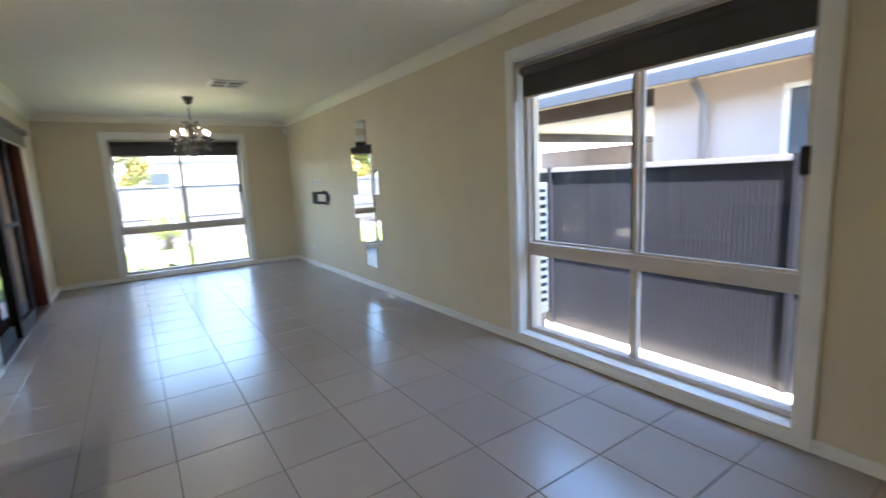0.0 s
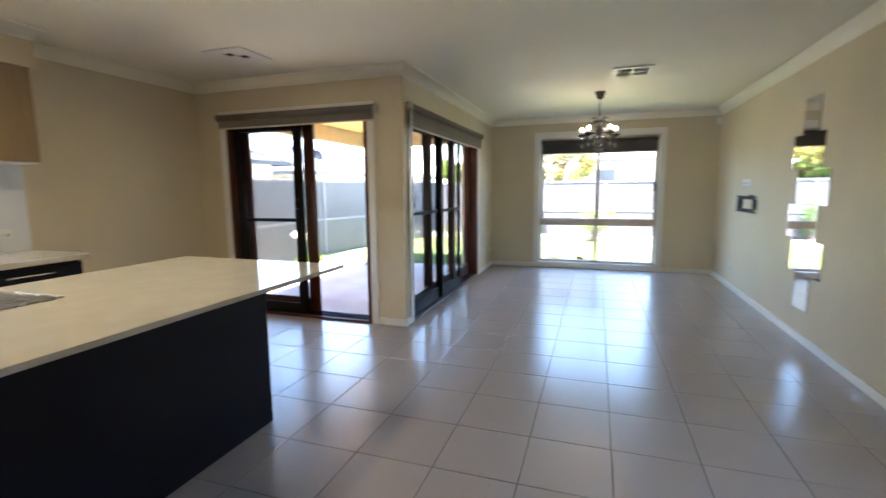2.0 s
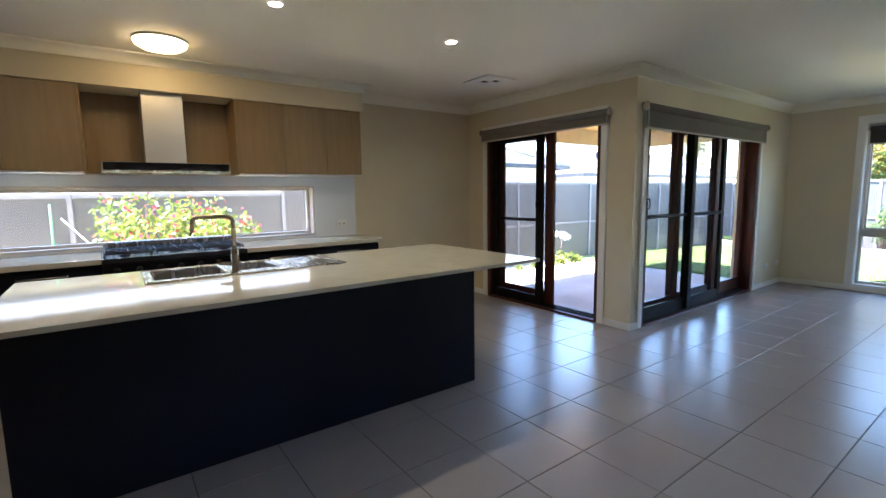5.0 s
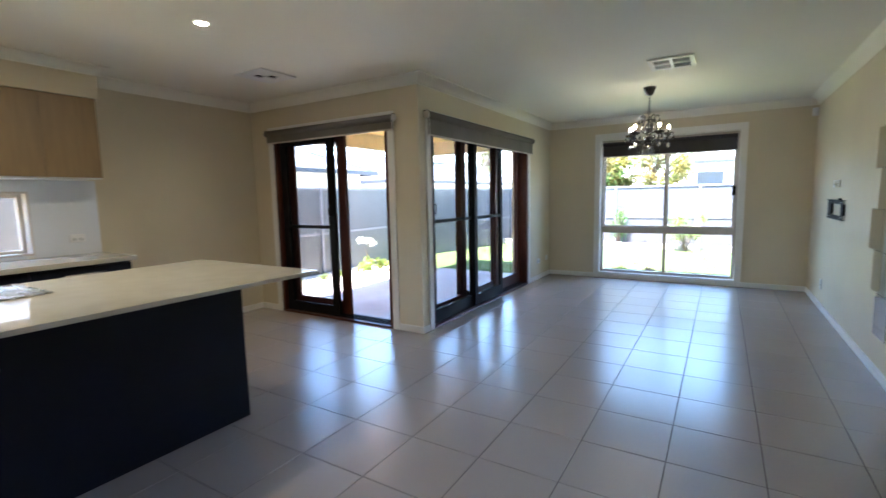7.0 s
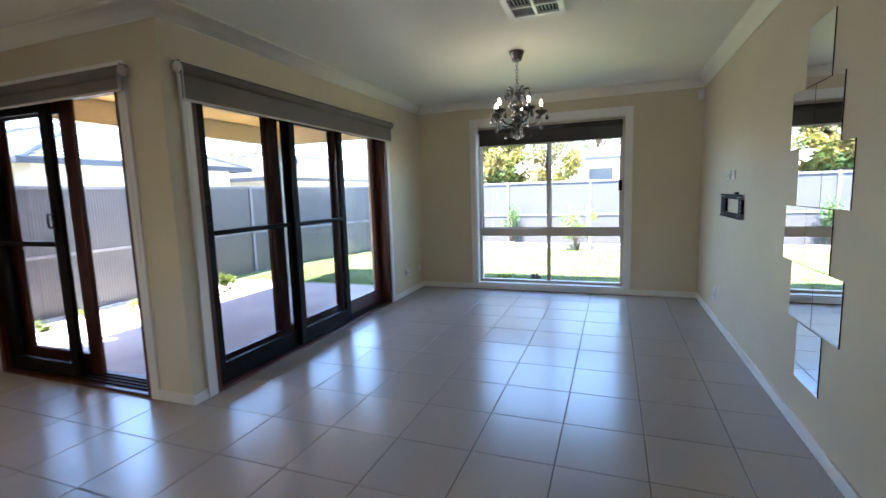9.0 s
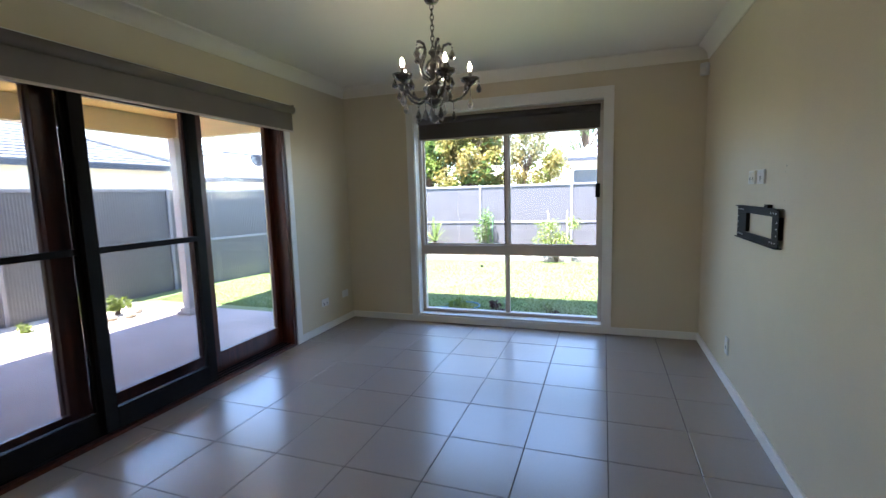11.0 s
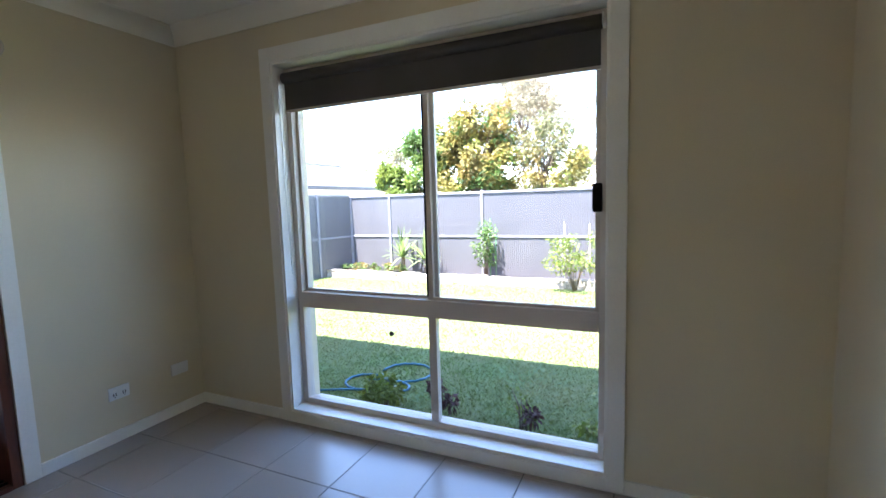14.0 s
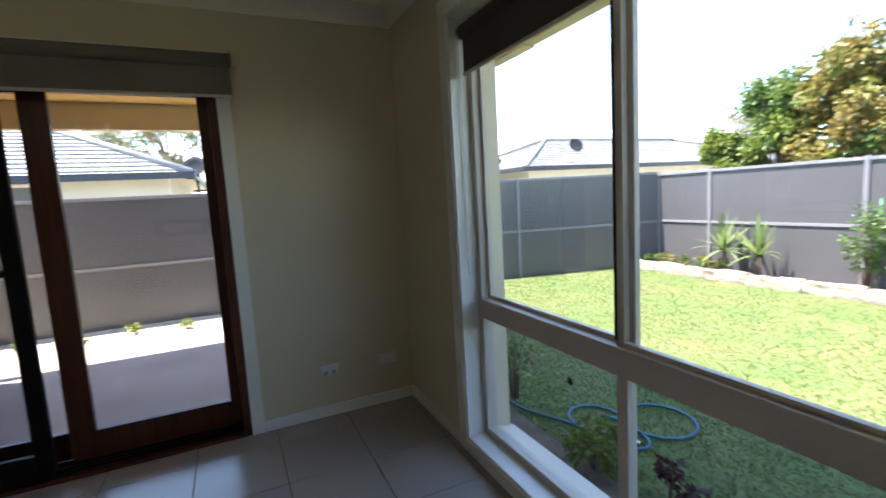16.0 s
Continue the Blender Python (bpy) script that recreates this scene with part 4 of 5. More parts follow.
# ---- outside ----
def fence_panel(m, length, z0, z1, label, mat=FENCE, wave=0.0016, frame_mat=POST_SUNRAIL):
    """Corrugated steel panel with posts and three rails. Local x runs along, y faces the viewer at minus."""
    f = thing("fence_panel", m, label, "fence", "boundary fence panels")
    bm = bmesh.new()
    n = int(length / 0.019)
    lo, hi = [], []
    for k in range(n + 1):
        u = length * k / n
        off = wave if k % 2 else -wave
        lo.append(bm.verts.new((u, off, z0)))
        hi.append(bm.verts.new((u, off, z1 - 0.01)))
    for k in range(n):
        bm.faces.new((lo[k], lo[k + 1], hi[k + 1], hi[k]))
    part("infill", bm, mat, f)
    mid = (z0 + z1) / 2
    for a, b, d in ((z1 - 0.045, z1, 0.022), (mid - 0.02, mid + 0.02, 0.018), (z0, z0 + 0.04, 0.018)):
        # Top rail always pale; on dark panels this paints in the sun's glare.
        part("rail", box(bmesh.new(), 0.025, -d, a, length - 0.025, d, b, bevel=0.003), POST_SUNRAIL if b == z1 else frame_mat, f)
    part("post", box(bmesh.new(), -0.024, -0.03, z0 - 0.1, 0.024, 0.03, z1 + 0.012, bevel=0.004), frame_mat, f)
    return f


GREY = "grey corrugated steel fence panel with rails and a post"
for k in range(3):
    fence_panel(pose(-5.41, 2.39 + 2.38 * k, 0, 0, 0, 90), 2.38, -0.25, 1.56, GREY)
bend = math.degrees(math.atan2(4.79, 1.16))
for d0, length in ((0.0, 2.2), (2.2, 1.85), (4.05, 0.85)):
    fence_panel(pose(-5.41 + 1.16 * d0 / 4.93, 9.53 + 4.79 * d0 / 4.93, 0, 0, 0, bend), length, -0.25, 1.55, GREY)
for k in range(4):
    fence_panel(pose(-5.41, -7.13 + 2.38 * k, 0, 0, 0, 90), 2.38, -0.45, 1.40, GREY, wave=0.0)
for x0, length in ((-4.25, 0.98), (-3.27, 2.03), (-1.24, 2.08), (0.84, 2.05), (2.89, 0.84)):
    fence_panel(pose(x0, 14.32, 0), length, -0.2, 1.52, GREY)
# Dark frame throughout, save the top rail, whose sunlit brightness is in its colour.
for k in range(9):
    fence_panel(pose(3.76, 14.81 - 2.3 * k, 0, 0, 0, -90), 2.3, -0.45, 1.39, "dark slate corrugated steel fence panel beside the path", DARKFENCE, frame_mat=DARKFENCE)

structure("patio_ceiling", boxes((-3.62, YD + TN, 2.36, XL - T, 8.28, 2.42), bevel=0), EAVE, "tan patio ceiling lining", "patio roof")
structure("patio_beam", boxes((-3.66, YD + TN, 2.12, -3.54, 8.30, 2.36), (-3.54, 8.18, 2.12, XL - T, 8.30, 2.36), (-3.95, YD + TN, 2.30, -3.67, 8.62, 2.34), bevel=0.004), BEAM, "cream painted patio beam", "beam")
structure("patio_fascia", boxes((-4.05, YD + T - 2.0, 2.30, -3.96, 9.17, 2.46), (-3.96, 9.08, 2.30, -0.965, 9.17, 2.46), bevel=0.006), BEAM, "cream fascia and gutter", "gutter")
structure("patio_soffit", boxes((-3.955, 8.305, 2.362, XL - T - 0.055, 9.075, 2.385), (XL - T - 0.055, 8.305, 2.362, XL - T - 0.001, 8.45, 2.385), (XL - T - 0.055, 8.451, 2.362, XL - T + 0.019, 8.629, 2.385), (XL - T - 0.055, 8.725, 2.362, -0.965, 9.075, 2.385)), BEAM, "cream lining under the patio eave", "eave")
post = thing("patio_post", pose(-3.50, 8.12, -0.09), "white square patio post on a stepped base", "post")
part("shaft", box(bmesh.new(), -0.055, -0.055, 0.085, 0.055, 0.055, 2.21, bevel=0.006), POSTM, post)
part("base", box(bmesh.new(), -0.11, -0.11, 0.001, 0.11, 0.11, 0.04, bevel=0.008), POSTM, post)
part("base", box(bmesh.new(), -0.085, -0.085, 0.0405, 0.085, 0.085, 0.085, bevel=0.008), POSTM, post)

# own roof and eaves
structure("eave_lining", boxes((-0.85, YF + T, 2.36, XR + 0.72, 9.06, 2.39), (XL - T + 0.02, YF + T, 2.36, -0.851, 8.70, 2.39), (XR + T, -4, 2.36, XR + 0.72, YF + T, 2.39)), BEAM, "cream eave lining", "eave")
structure("house_gutter", boxes((-0.96, 9.06, 2.31, XR + 0.83, 9.17, 2.45), (-0.96, 8.72, 2.31, -0.85, 9.06, 2.45), (XL - T - 0.05, 8.63, 2.31, -0.961, 8.72, 2.45), (XR + 0.72, -4, 2.31, XR + 0.83, 9.06, 2.45), bevel=0.01), BEAM, "cream quad gutter", "gutter")


def roof_slope(bm, a, b, c, d, n):
    """Courses of tiles on the slope from the eave a-b up to the ridge d-c."""
    a, b, c, d = map(Vector, (a, b, c, d))
    up = (b - a).cross(d - a).normalized()
    if up.z < 0:
        up = -up
    last = None
    for k in range(n + 1):
        p = k / n
        e0, e1 = a.lerp(d, p), b.lerp(c, p)
        row = [(bm.verts.new(e0 - up * 0.035), bm.verts.new(e1 - up * 0.035)), (bm.verts.new(e0), bm.verts.new(e1))]
        if last:
            bm.faces.new((last[0], last[1], row[0][1], row[0][0]))
        bm.faces.new((row[0][0], row[0][1], row[1][1], row[1][0]))
        last = row[1]


def hip_house(m, w, d, wall_z, rise, wallmat, label, z0=-0.4, over=0.45, windows=(), porch=0.0):
    """A one-storey house with a hipped tile roof. Local origin at a corner of its walls."""
    h = thing("house", m, label, "house")
    part("wall", boxes((0, 0, z0, w, d - porch, wall_z)), wallmat, h)
    if porch:
        part("porch_beam", boxes((0.0, d - porch, wall_z - 0.22, 0.12, d, wall_z - 0.031), (0.12, d - 0.12, wall_z - 0.22, w, d, wall_z - 0.031)), PORCHBEAM, h)
        part("downpipe", tube(bmesh.new(), [(-0.3, d - porch - 0.6, wall_z - 0.08), (-0.06, d - porch - 0.6, wall_z - 0.3), (-0.06, d - porch - 0.6, z0)], 0.045, 10), PIPE, h)
        part("porch_wall", boxes((3.2, d - porch, z0, 3.3, d + 0.2, wall_z - 0.45), bevel=0.01), PORCHWALL, h, "mauve brown porch wall")
        part("porch_post", box(bmesh.new(), 0.0, d - 0.12, z0, 0.12, d, wall_z - 0.221, bevel=0.01), BEAM, h)
    r = min(w, d) / 2 + over
    A, B, C, D = (-over, -over, wall_z), (w + over, -over, wall_z), (w + over, d + over, wall_z), (-over, d + over, wall_z)
    if w >= d:
        P, Q = (r - over, d / 2, wall_z + rise), (w - r + over, d / 2, wall_z + rise)
        sl = ((A, B, Q, P), (C, D, P, Q), (B, C, Q, Q), (D, A, P, P))
    else:
        P, Q = (w / 2, r - over, wall_z + rise), (w / 2, d - r + over, wall_z + rise)
        sl = ((B, C, Q, P), (D, A, P, Q), (A, B, P, P), (C, D, Q, Q))
    bm = bmesh.new()
    for s4 in sl:
        roof_slope(bm, *s4, 16)
    roof = part("roof", bm, ROOFT, h, "grey concrete tile roof")
    for p, q in ((A, P), (D, P if w >= d else Q), (B, Q if w >= d else P), (C, Q), (P, Q)):
        part("ridge", tube(bmesh.new(), [Vector(p) + Vector((0, 0, 0.02)), Vector(q) + Vector((0, 0, 0.03))], 0.07, 6), ROOFT, roof)
    part("eave", boxes((-over, -over, wall_z - 0.03, w + over, d + over, wall_z - 0.005)), BEAM, h)
    o = over + 0.06
    part("gutter", boxes((-o, -o, wall_z - 0.10, w + o, -over, wall_z + 0.03), (-o, d + over, wall_z - 0.10, w + o, d + o, wall_z + 0.03), (-o, -over, wall_z - 0.10, -over, d + over, wall_z + 0.03), (w + over, -over, wall_z - 0.10, w + o, d + over, wall_z + 0.03)), GUTTER, h, "blue grey gutter")
    for x0, y0, z_0, x1, y1, z_1 in windows:
        wn_ = part("window", boxes((x0, y0, z_0, x1, y1, z_1)), FARPANE, h, "dark window glass")
        e = 0.05
        if abs(x1 - x0) > abs(y1 - y0):
            fr = boxes((x0 - e, y0 - 0.02, z_0 - e, x0, y1 + 0.02, z_1 + e), (x1, y0 - 0.02, z_0 - e, x1 + e, y1 + 0.02, z_1 + e), (x0, y0 - 0.02, z_0 - e, x1, y1 + 0.02, z_0), (x0, y0 - 0.02, z_1, x1, y1 + 0.02, z_1 + e))
        else:
            fr = boxes((x0 - 0.02, y0 - e, z_0 - e, x1 + 0.02, y0, z_1 + e), (x0 - 0.02, y1, z_0 - e, x1 + 0.02, y1 + e, z_1 + e), (x0 - 0.02, y0, z_0 - e, x1 + 0.02, y1, z_0), (x0 - 0.02, y0, z_1, x1 + 0.02, y1, z_1 + e))
        part("frame", fr, TRIM, wn_)
    return h


hip_house(pose(5.0, -8.0, 0), 8, 15.5, 2.28, 1.6, RENDER_PINK, "neighbouring house in pale render with a grey tile roof", over=0.5, windows=((-0.03, 8.2, 0.7, 0.02, 9.5, 2.0),), porch=4.65)
hip_house(pose(-16.0, -4.0, 0), 6.9, 10.15, 2.07, 1.7, RENDER_CREAM, "single-storey cream house with a grey hipped tile roof", windows=((6.88, 6.9, 1.58, 6.93, 8.3, 1.92),))
hip_house(pose(-18.5, 8.6, 0), 8.0, 5.5, 2.3, 1.4, RENDER_CREAM, "cream house with a grey hipped roof beyond the fence", windows=((7.38, 2.0, 1.2, 7.43, 3.8, 2.05),))
hip_house(pose(-17.0, 15.95, 0), 6.5, 14.0, 2.05, 1.33, RENDER_CREAM, "white house with a grey tile roof beyond the back fence", windows=((6.48, 1.5, 1.15, 6.53, 3.1, 1.72),))
hip_house(pose(0.35, 21.6, 0), 12, 9.0, 2.5, 1.9, RENDER_CREAM, "white house with a pale roof behind the trees", windows=((0.1, -0.03, 1.3, 1.0, 0.02, 2.1),))


DISHM = surface("dark grey dish", (0.012, 0.014, 0.020), 0.7, spec=0.15, vary=0.1, bump=0.0)


def dish(m, foot=-0.25):
    d = thing("satellite_dish", m, "dark grey satellite dish on a roof mast", "satellite dish")
    part("reflector", lathe(bmesh.new(), [(0, 0.06), (0.09, 0.066), (0.18, 0.085), (0.27, 0.12), (0.275, 0.115), (0.18, 0.075), (0.09, 0.056), (0, 0.05)], 24, pose(0, 0, 0.75, 65, 0, 0)), DISHM, d)
    part("mast", tube(bmesh.new(), [(0, 0.0, foot), (0, 0.02, 0.75)], 0.022, 8), DISHM, d)
    part("feed_arm", tube(bmesh.new(), [(0, 0.02, 0.45), (0, -0.30, 0.80)], 0.012, 6), DISHM, d)


dish(pose(-9.6, 6.62, 1.44, 0, 0, 60), -1.84)
dish(pose(-12.0, 19.2, 2.16, 0, 0, 75), 0.55)

ac = thing("air_conditioner", pose(2.62, 2.62, -0.40), "white outdoor air conditioner unit with louvres", "air conditioner")
part("cabinet", box(bmesh.new(), 0.0, 0.02, 0.45, 0.36, 0.95, 1.66, bevel=0.012), PLASTIC, ac)
part("coil", boxes((0.03, 0.014, 0.52, 0.33, 0.0195, 1.60)), DARKGAP, ac)
for k in range(15):
    part("louvre", box(bmesh.new(), 0.03, -0.004, 0.53 + 0.072 * k, 0.33, 0.0135, 0.565 + 0.072 * k, bevel=0.002), PLASTIC, ac)
part("stand", boxes((0.02, 0.05, 0.0, 0.34, 0.13, 0.449), (0.02, 0.82, 0.0, 0.34, 0.90, 0.449), bevel=0.004), CONCRETE, ac)


# ---- plants ----
def leaves(bm_verts, bm_faces, rng, n, centre, size, leaf_len, leaf_w, hollow=0.55):
    """Small bent leaf blades scattered through an uneven ellipsoid."""
    for _ in range(n):
        v = Vector((rng.gauss(0, 1), rng.gauss(0, 1), rng.gauss(0, 1)))
        v.normalize()
        v *= hollow + (1 - hollow) * rng.random() ** 0.6
        p = Vector(centre) + Vector((v.x * size[0], v.y * size[1], v.z * size[2]))
        d = (v + Vector((rng.uniform(-1, 1), rng.uniform(-1, 1), rng.uniform(-1, 0.6)))).normalized()
        sd = d.cross(Vector((rng.uniform(-1, 1), rng.uniform(-1, 1), rng.uniform(-1, 1)))).normalized()
        k = len(bm_verts)
        L, W = leaf_len * rng.uniform(0.6, 1.3), leaf_w * rng.uniform(0.7, 1.2)
        bend = Vector((0, 0, -0.15 * L))
        bm_verts += [p, p + d * L * 0.5 + sd * W, p + d * L + bend, p + d * L * 0.5 - sd * W]
        bm_faces.append((k, k + 1, k + 2, k + 3))


def leaf_mesh(name, verts, faces, mat, parent, label=""):
    me = bpy.data.meshes.new(name)
    me.from_pydata([tuple(v) for v in verts], [], faces)
    me.materials.append(mat)
    ob = new(name, me)
    ob.parent = parent
    return tagged(ob, label)


def tree(seed, m, label, height, spread, trunk_r, clumps, per, leaf_len, leaf_w, mats, base_frac=0.35, name="tree", category="tree"):
    rng = random.Random(seed)
    t = thing(name, m, label, category)
    bm = bmesh.new()
    top = height * 0.72
    tube(bm, [(0, 0, -0.1), (0.04 * height * rng.uniform(-1, 1) * 0.3, 0.02, height * 0.3), (0.03 * height * rng.uniform(-1, 1), 0.0, top)], trunk_r, 8, trunk_r * 0.4)
    verts, faces = [[] for _ in mats], [[] for _ in mats]
    for k in range(clumps):
        a = rng.uniform(0, 2 * math.pi)
        zf = base_frac + (1 - base_frac) * rng.random() ** 0.8
        reach = spread * math.sqrt(max(0.05, 1 - ((zf - 0.62) / 0.48) ** 2)) * rng.uniform(0.35, 1.0)
        p = (reach * math.cos(a), reach * math.sin(a), zf * height)
        tube(bm, [(0, 0, height * max(0.18, zf - 0.35)), (p[0] * 0.5, p[1] * 0.5, p[2] - 0.12 * height), p], trunk_r * 0.35, 5, trunk_r * 0.08)
        s0 = spread * rng.uniform(0.16, 0.36)
        grow = rng.uniform(0.7, 1.25)
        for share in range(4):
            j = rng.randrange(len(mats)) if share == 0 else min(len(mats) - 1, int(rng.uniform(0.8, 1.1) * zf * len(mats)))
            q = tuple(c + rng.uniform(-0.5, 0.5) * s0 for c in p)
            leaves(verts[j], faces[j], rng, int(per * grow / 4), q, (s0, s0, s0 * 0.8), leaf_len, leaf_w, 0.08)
        for _ in range(3):
            tip = tuple(c + rng.uniform(-1.1, 1.1) * s0 for c in p[:2]) + (p[2] + rng.uniform(0.3, 1.3) * s0,)
            leaves(verts[j], faces[j], rng, max(6, per // 18), tip, (s0 * 0.18, s0 * 0.18, s0 * 0.4), leaf_len, leaf_w, 0.05)
    part("trunk", bm, BARK, t)
    for j, mat in enumerate(mats):
        if faces[j]:
            leaf_mesh("crown", verts[j], faces[j], mat, t)
    return t


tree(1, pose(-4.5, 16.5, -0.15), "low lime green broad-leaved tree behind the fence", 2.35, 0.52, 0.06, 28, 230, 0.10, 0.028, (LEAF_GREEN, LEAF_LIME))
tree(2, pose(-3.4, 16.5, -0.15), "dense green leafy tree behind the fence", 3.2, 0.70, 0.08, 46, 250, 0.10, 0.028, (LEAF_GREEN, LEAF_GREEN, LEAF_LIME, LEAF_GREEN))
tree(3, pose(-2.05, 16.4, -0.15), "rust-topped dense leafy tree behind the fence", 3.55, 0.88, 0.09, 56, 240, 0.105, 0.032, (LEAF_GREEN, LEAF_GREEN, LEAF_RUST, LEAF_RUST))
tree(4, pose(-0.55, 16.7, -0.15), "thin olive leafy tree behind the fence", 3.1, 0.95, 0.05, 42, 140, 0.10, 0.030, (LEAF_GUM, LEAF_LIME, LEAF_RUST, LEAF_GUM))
tree(5, pose(-3.7, 27.0, -0.15), "tall pale gum tree with a wide domed crown", 6.7, 2.0, 0.06, 80, 260, 0.13, 0.024, (LEAF_GUMPALE,), 0.74)
tree(6, pose(0.6, 27.5, -0.15), "olive gum tree in the distance", 6.2, 2.0, 0.15, 40, 120, 0.16, 0.03, (LEAF_GUM, LEAF_GREEN), 0.4)
for k, (x, y, h) in enumerate(((-26, 0.1, 5.6), (-26.5, 2.3, 5.9), (-26, 4.6, 6.0), (-29, 8.0, 5.6), (-30, 33, 5.6), (-16, 36, 5.6))):
    tree(20 + k, pose(x, y, -0.15), "distant gum tree beyond the roofs", h, 1.9, 0.16, 22, 90, 0.22, 0.05, (LEAF_GUM,), 0.45)


def bush(seed, m, label, h, spread, mat, n=10, per=90, leaf_len=0.05, leaf_w=0.016, flowers=None, category="shrub"):
    rng = random.Random(seed)
    t = thing("shrub", m, label, category)
    bm = bmesh.new()
    verts, faces, fv, ff = [], [], [], []
    for k in range(n):
        a = rng.uniform(0, 2 * math.pi)
        r = spread * rng.random() ** 0.5
        p = (r * math.cos(a), r * math.sin(a), h * rng.uniform(0.3, 0.95))
        tube(bm, [(0.02 * math.cos(a), 0.02 * math.sin(a), -0.03), (p[0] * 0.4, p[1] * 0.4, p[2] * 0.6), p], 0.008, 5, 0.003)
        leaves(verts, faces, rng, per, p, (spread * 0.4, spread * 0.4, h * 0.16), leaf_len, leaf_w, 0.2)
        if flowers:
            leaves(fv, ff, rng, per // 9, p, (spread * 0.48, spread * 0.48, h * 0.19), leaf_len * 0.7, leaf_w * 1.3, 0.8)
    part("stems", bm, BARK, t)
    leaf_mesh("foliage", verts, faces, mat, t)
    if flowers:
        leaf_mesh("flowers", fv, ff, flowers, t, "crimson flowers")
    return t


def strap_plant(seed, m, label, h, n=34):
    rng = random.Random(seed)
    t = thing("yucca", m, label, "plant")
    part("trunk", tube(bmesh.new(), [(0, 0, -0.05), (0.01, 0, h * 0.35)], 0.045, 8, 0.035), BARK, t)
    verts, faces = [], []
    for k in range(n):
        a, el = rng.uniform(0, 2 * math.pi), radians(rng.uniform(5, 85))
        L, w = h * rng.uniform(0.5, 0.72), 0.028
        sd = Vector((-math.sin(a), math.cos(a), 0)) * w
        k0 = len(verts)
        for j in range(5):
            u = j / 4
            p = Vector((math.cos(a) * math.cos(el) * L * u, math.sin(a) * math.cos(el) * L * u, h * 0.35 + math.sin(el) * L * u - 0.35 * L * u * u * math.cos(el)))
            ww = (1 - u) ** 0.6
            verts += [p + sd * ww, p - sd * ww]
        faces += [(k0 + 2 * j, k0 + 2 * j + 1, k0 + 2 * j + 3, k0 + 2 * j + 2) for j in range(4)]
    leaf_mesh("foliage", verts, faces, LEAF_YUCCA, t)
    return t


strap_plant(1, pose(-2.82, 14.0, -0.10), "green yucca in the garden bed by the fence", 1.05)
strap_plant(2, pose(-2.29, 13.96, -0.10), "second green yucca with arching leaves", 0.95)
bush(3, pose(-1.09, 14.06, -0.10), "leafy climber on stakes against the fence", 1.0, 0.20, LEAF_GREEN, 14, 70)
bush(4, pose(0.60, 13.45, -0.10), "bushy green rose shrub by the fence", 0.85, 0.36, LEAF_LIME, 16, 80)
for k in range(9):
    bush(40 + k, pose(-4.15 + 0.17 * k, 14.02 + 0.06 * (k % 2), -0.10), "low brownish groundcover plant in the garden bed", 0.22, 0.13, LEAF_RUST if k % 2 else LEAF_GREEN, 5, 40, 0.04, 0.012)
bush(6, pose(-0.07, 8.81, -0.15), "small yellow-green conifer bush beside the hose", 0.25, 0.12, LEAF_LIME, 12, 70, 0.05, 0.010)
bush(7, pose(-1.0, 8.92, -0.15), "thin rose bush with red flowers beside the wall", 0.62, 0.15, LEAF_GREEN, 8, 18, 0.04, 0.014, PETAL)
bush(8, pose(0.95, 8.88, -0.15), "small pale seedling by the window", 0.30, 0.08, LEAF_LIME, 6, 10, 0.035, 0.012)
bush(12, pose(1.45, 8.85, -0.15), "low green plant by the window", 0.12, 0.14, LEAF_LIME, 6, 40, 0.04, 0.012)
for k, (x, y, h) in enumerate(((0.33, 8.86, 0.20), (0.41, 8.90, 0.10), (1.0, 8.84, 0.12))):
    rng = random.Random(60 + k)
    t = thing("succulent", pose(x, y, -0.15), "burgundy rosette succulent on a bare stem", "plant", "burgundy succulents")
    part("stem", tube(bmesh.new(), [(0, 0, -0.02), (0.01, 0.0, h)], 0.010, 6, 0.008), BARK, t)
    verts, faces = [], []
    leaves(verts, faces, rng, 90, (0.01, 0, h), (0.055, 0.055, 0.045), 0.045, 0.014, 0.1)
    leaf_mesh("rosette", verts, faces, ROSETTE, t)
for k in range(6):
    bush(70 + k, pose(-4.9 + 0.12 * (k % 2), 4.9 + 0.55 * k, -0.14), "tuft of weeds at the foot of the fence", 0.12, 0.08, LEAF_LIME, 5, 24, 0.05, 0.01)
bush(9, pose(-4.62, 7.45, -0.14), "low leafy plant among pale rocks", 0.34, 0.16, LEAF_LIME, 9, 60)
bush(13, pose(-4.62, 7.95, -0.14), "small leafy plant among pale rocks", 0.24, 0.13, LEAF_LIME, 7, 50)
WHITEPETAL = leaf_mat("white petals", (0.80, 0.78, 0.68), (0.70, 0.72, 0.55))
rose = thing("rose_bush", pose(-4.66, 7.55, -0.14), "white rose blooms on a tall thin stem", "plant")
rose_stem = bmesh.new()
tube(rose_stem, [(0, 0, -0.03), (0.02, 0.03, 0.35), (0.03, 0.06, 0.66)], 0.008, 5, 0.004)
tube(rose_stem, [(0.02, 0.03, 0.35), (0.0, -0.12, 0.68)], 0.006, 5, 0.003)
part("stem", rose_stem, BARK, rose)
pv, pf = [], []
for c_ in ((0.03, 0.06, 0.66), (0.05, 0.16, 0.60), (0.0, -0.12, 0.68)):
    leaves(pv, pf, random.Random(77), 60, c_, (0.06, 0.07, 0.05), 0.05, 0.02, 0.1)
leaf_mesh("blooms", pv, pf, WHITEPETAL, rose, "white rose blooms")
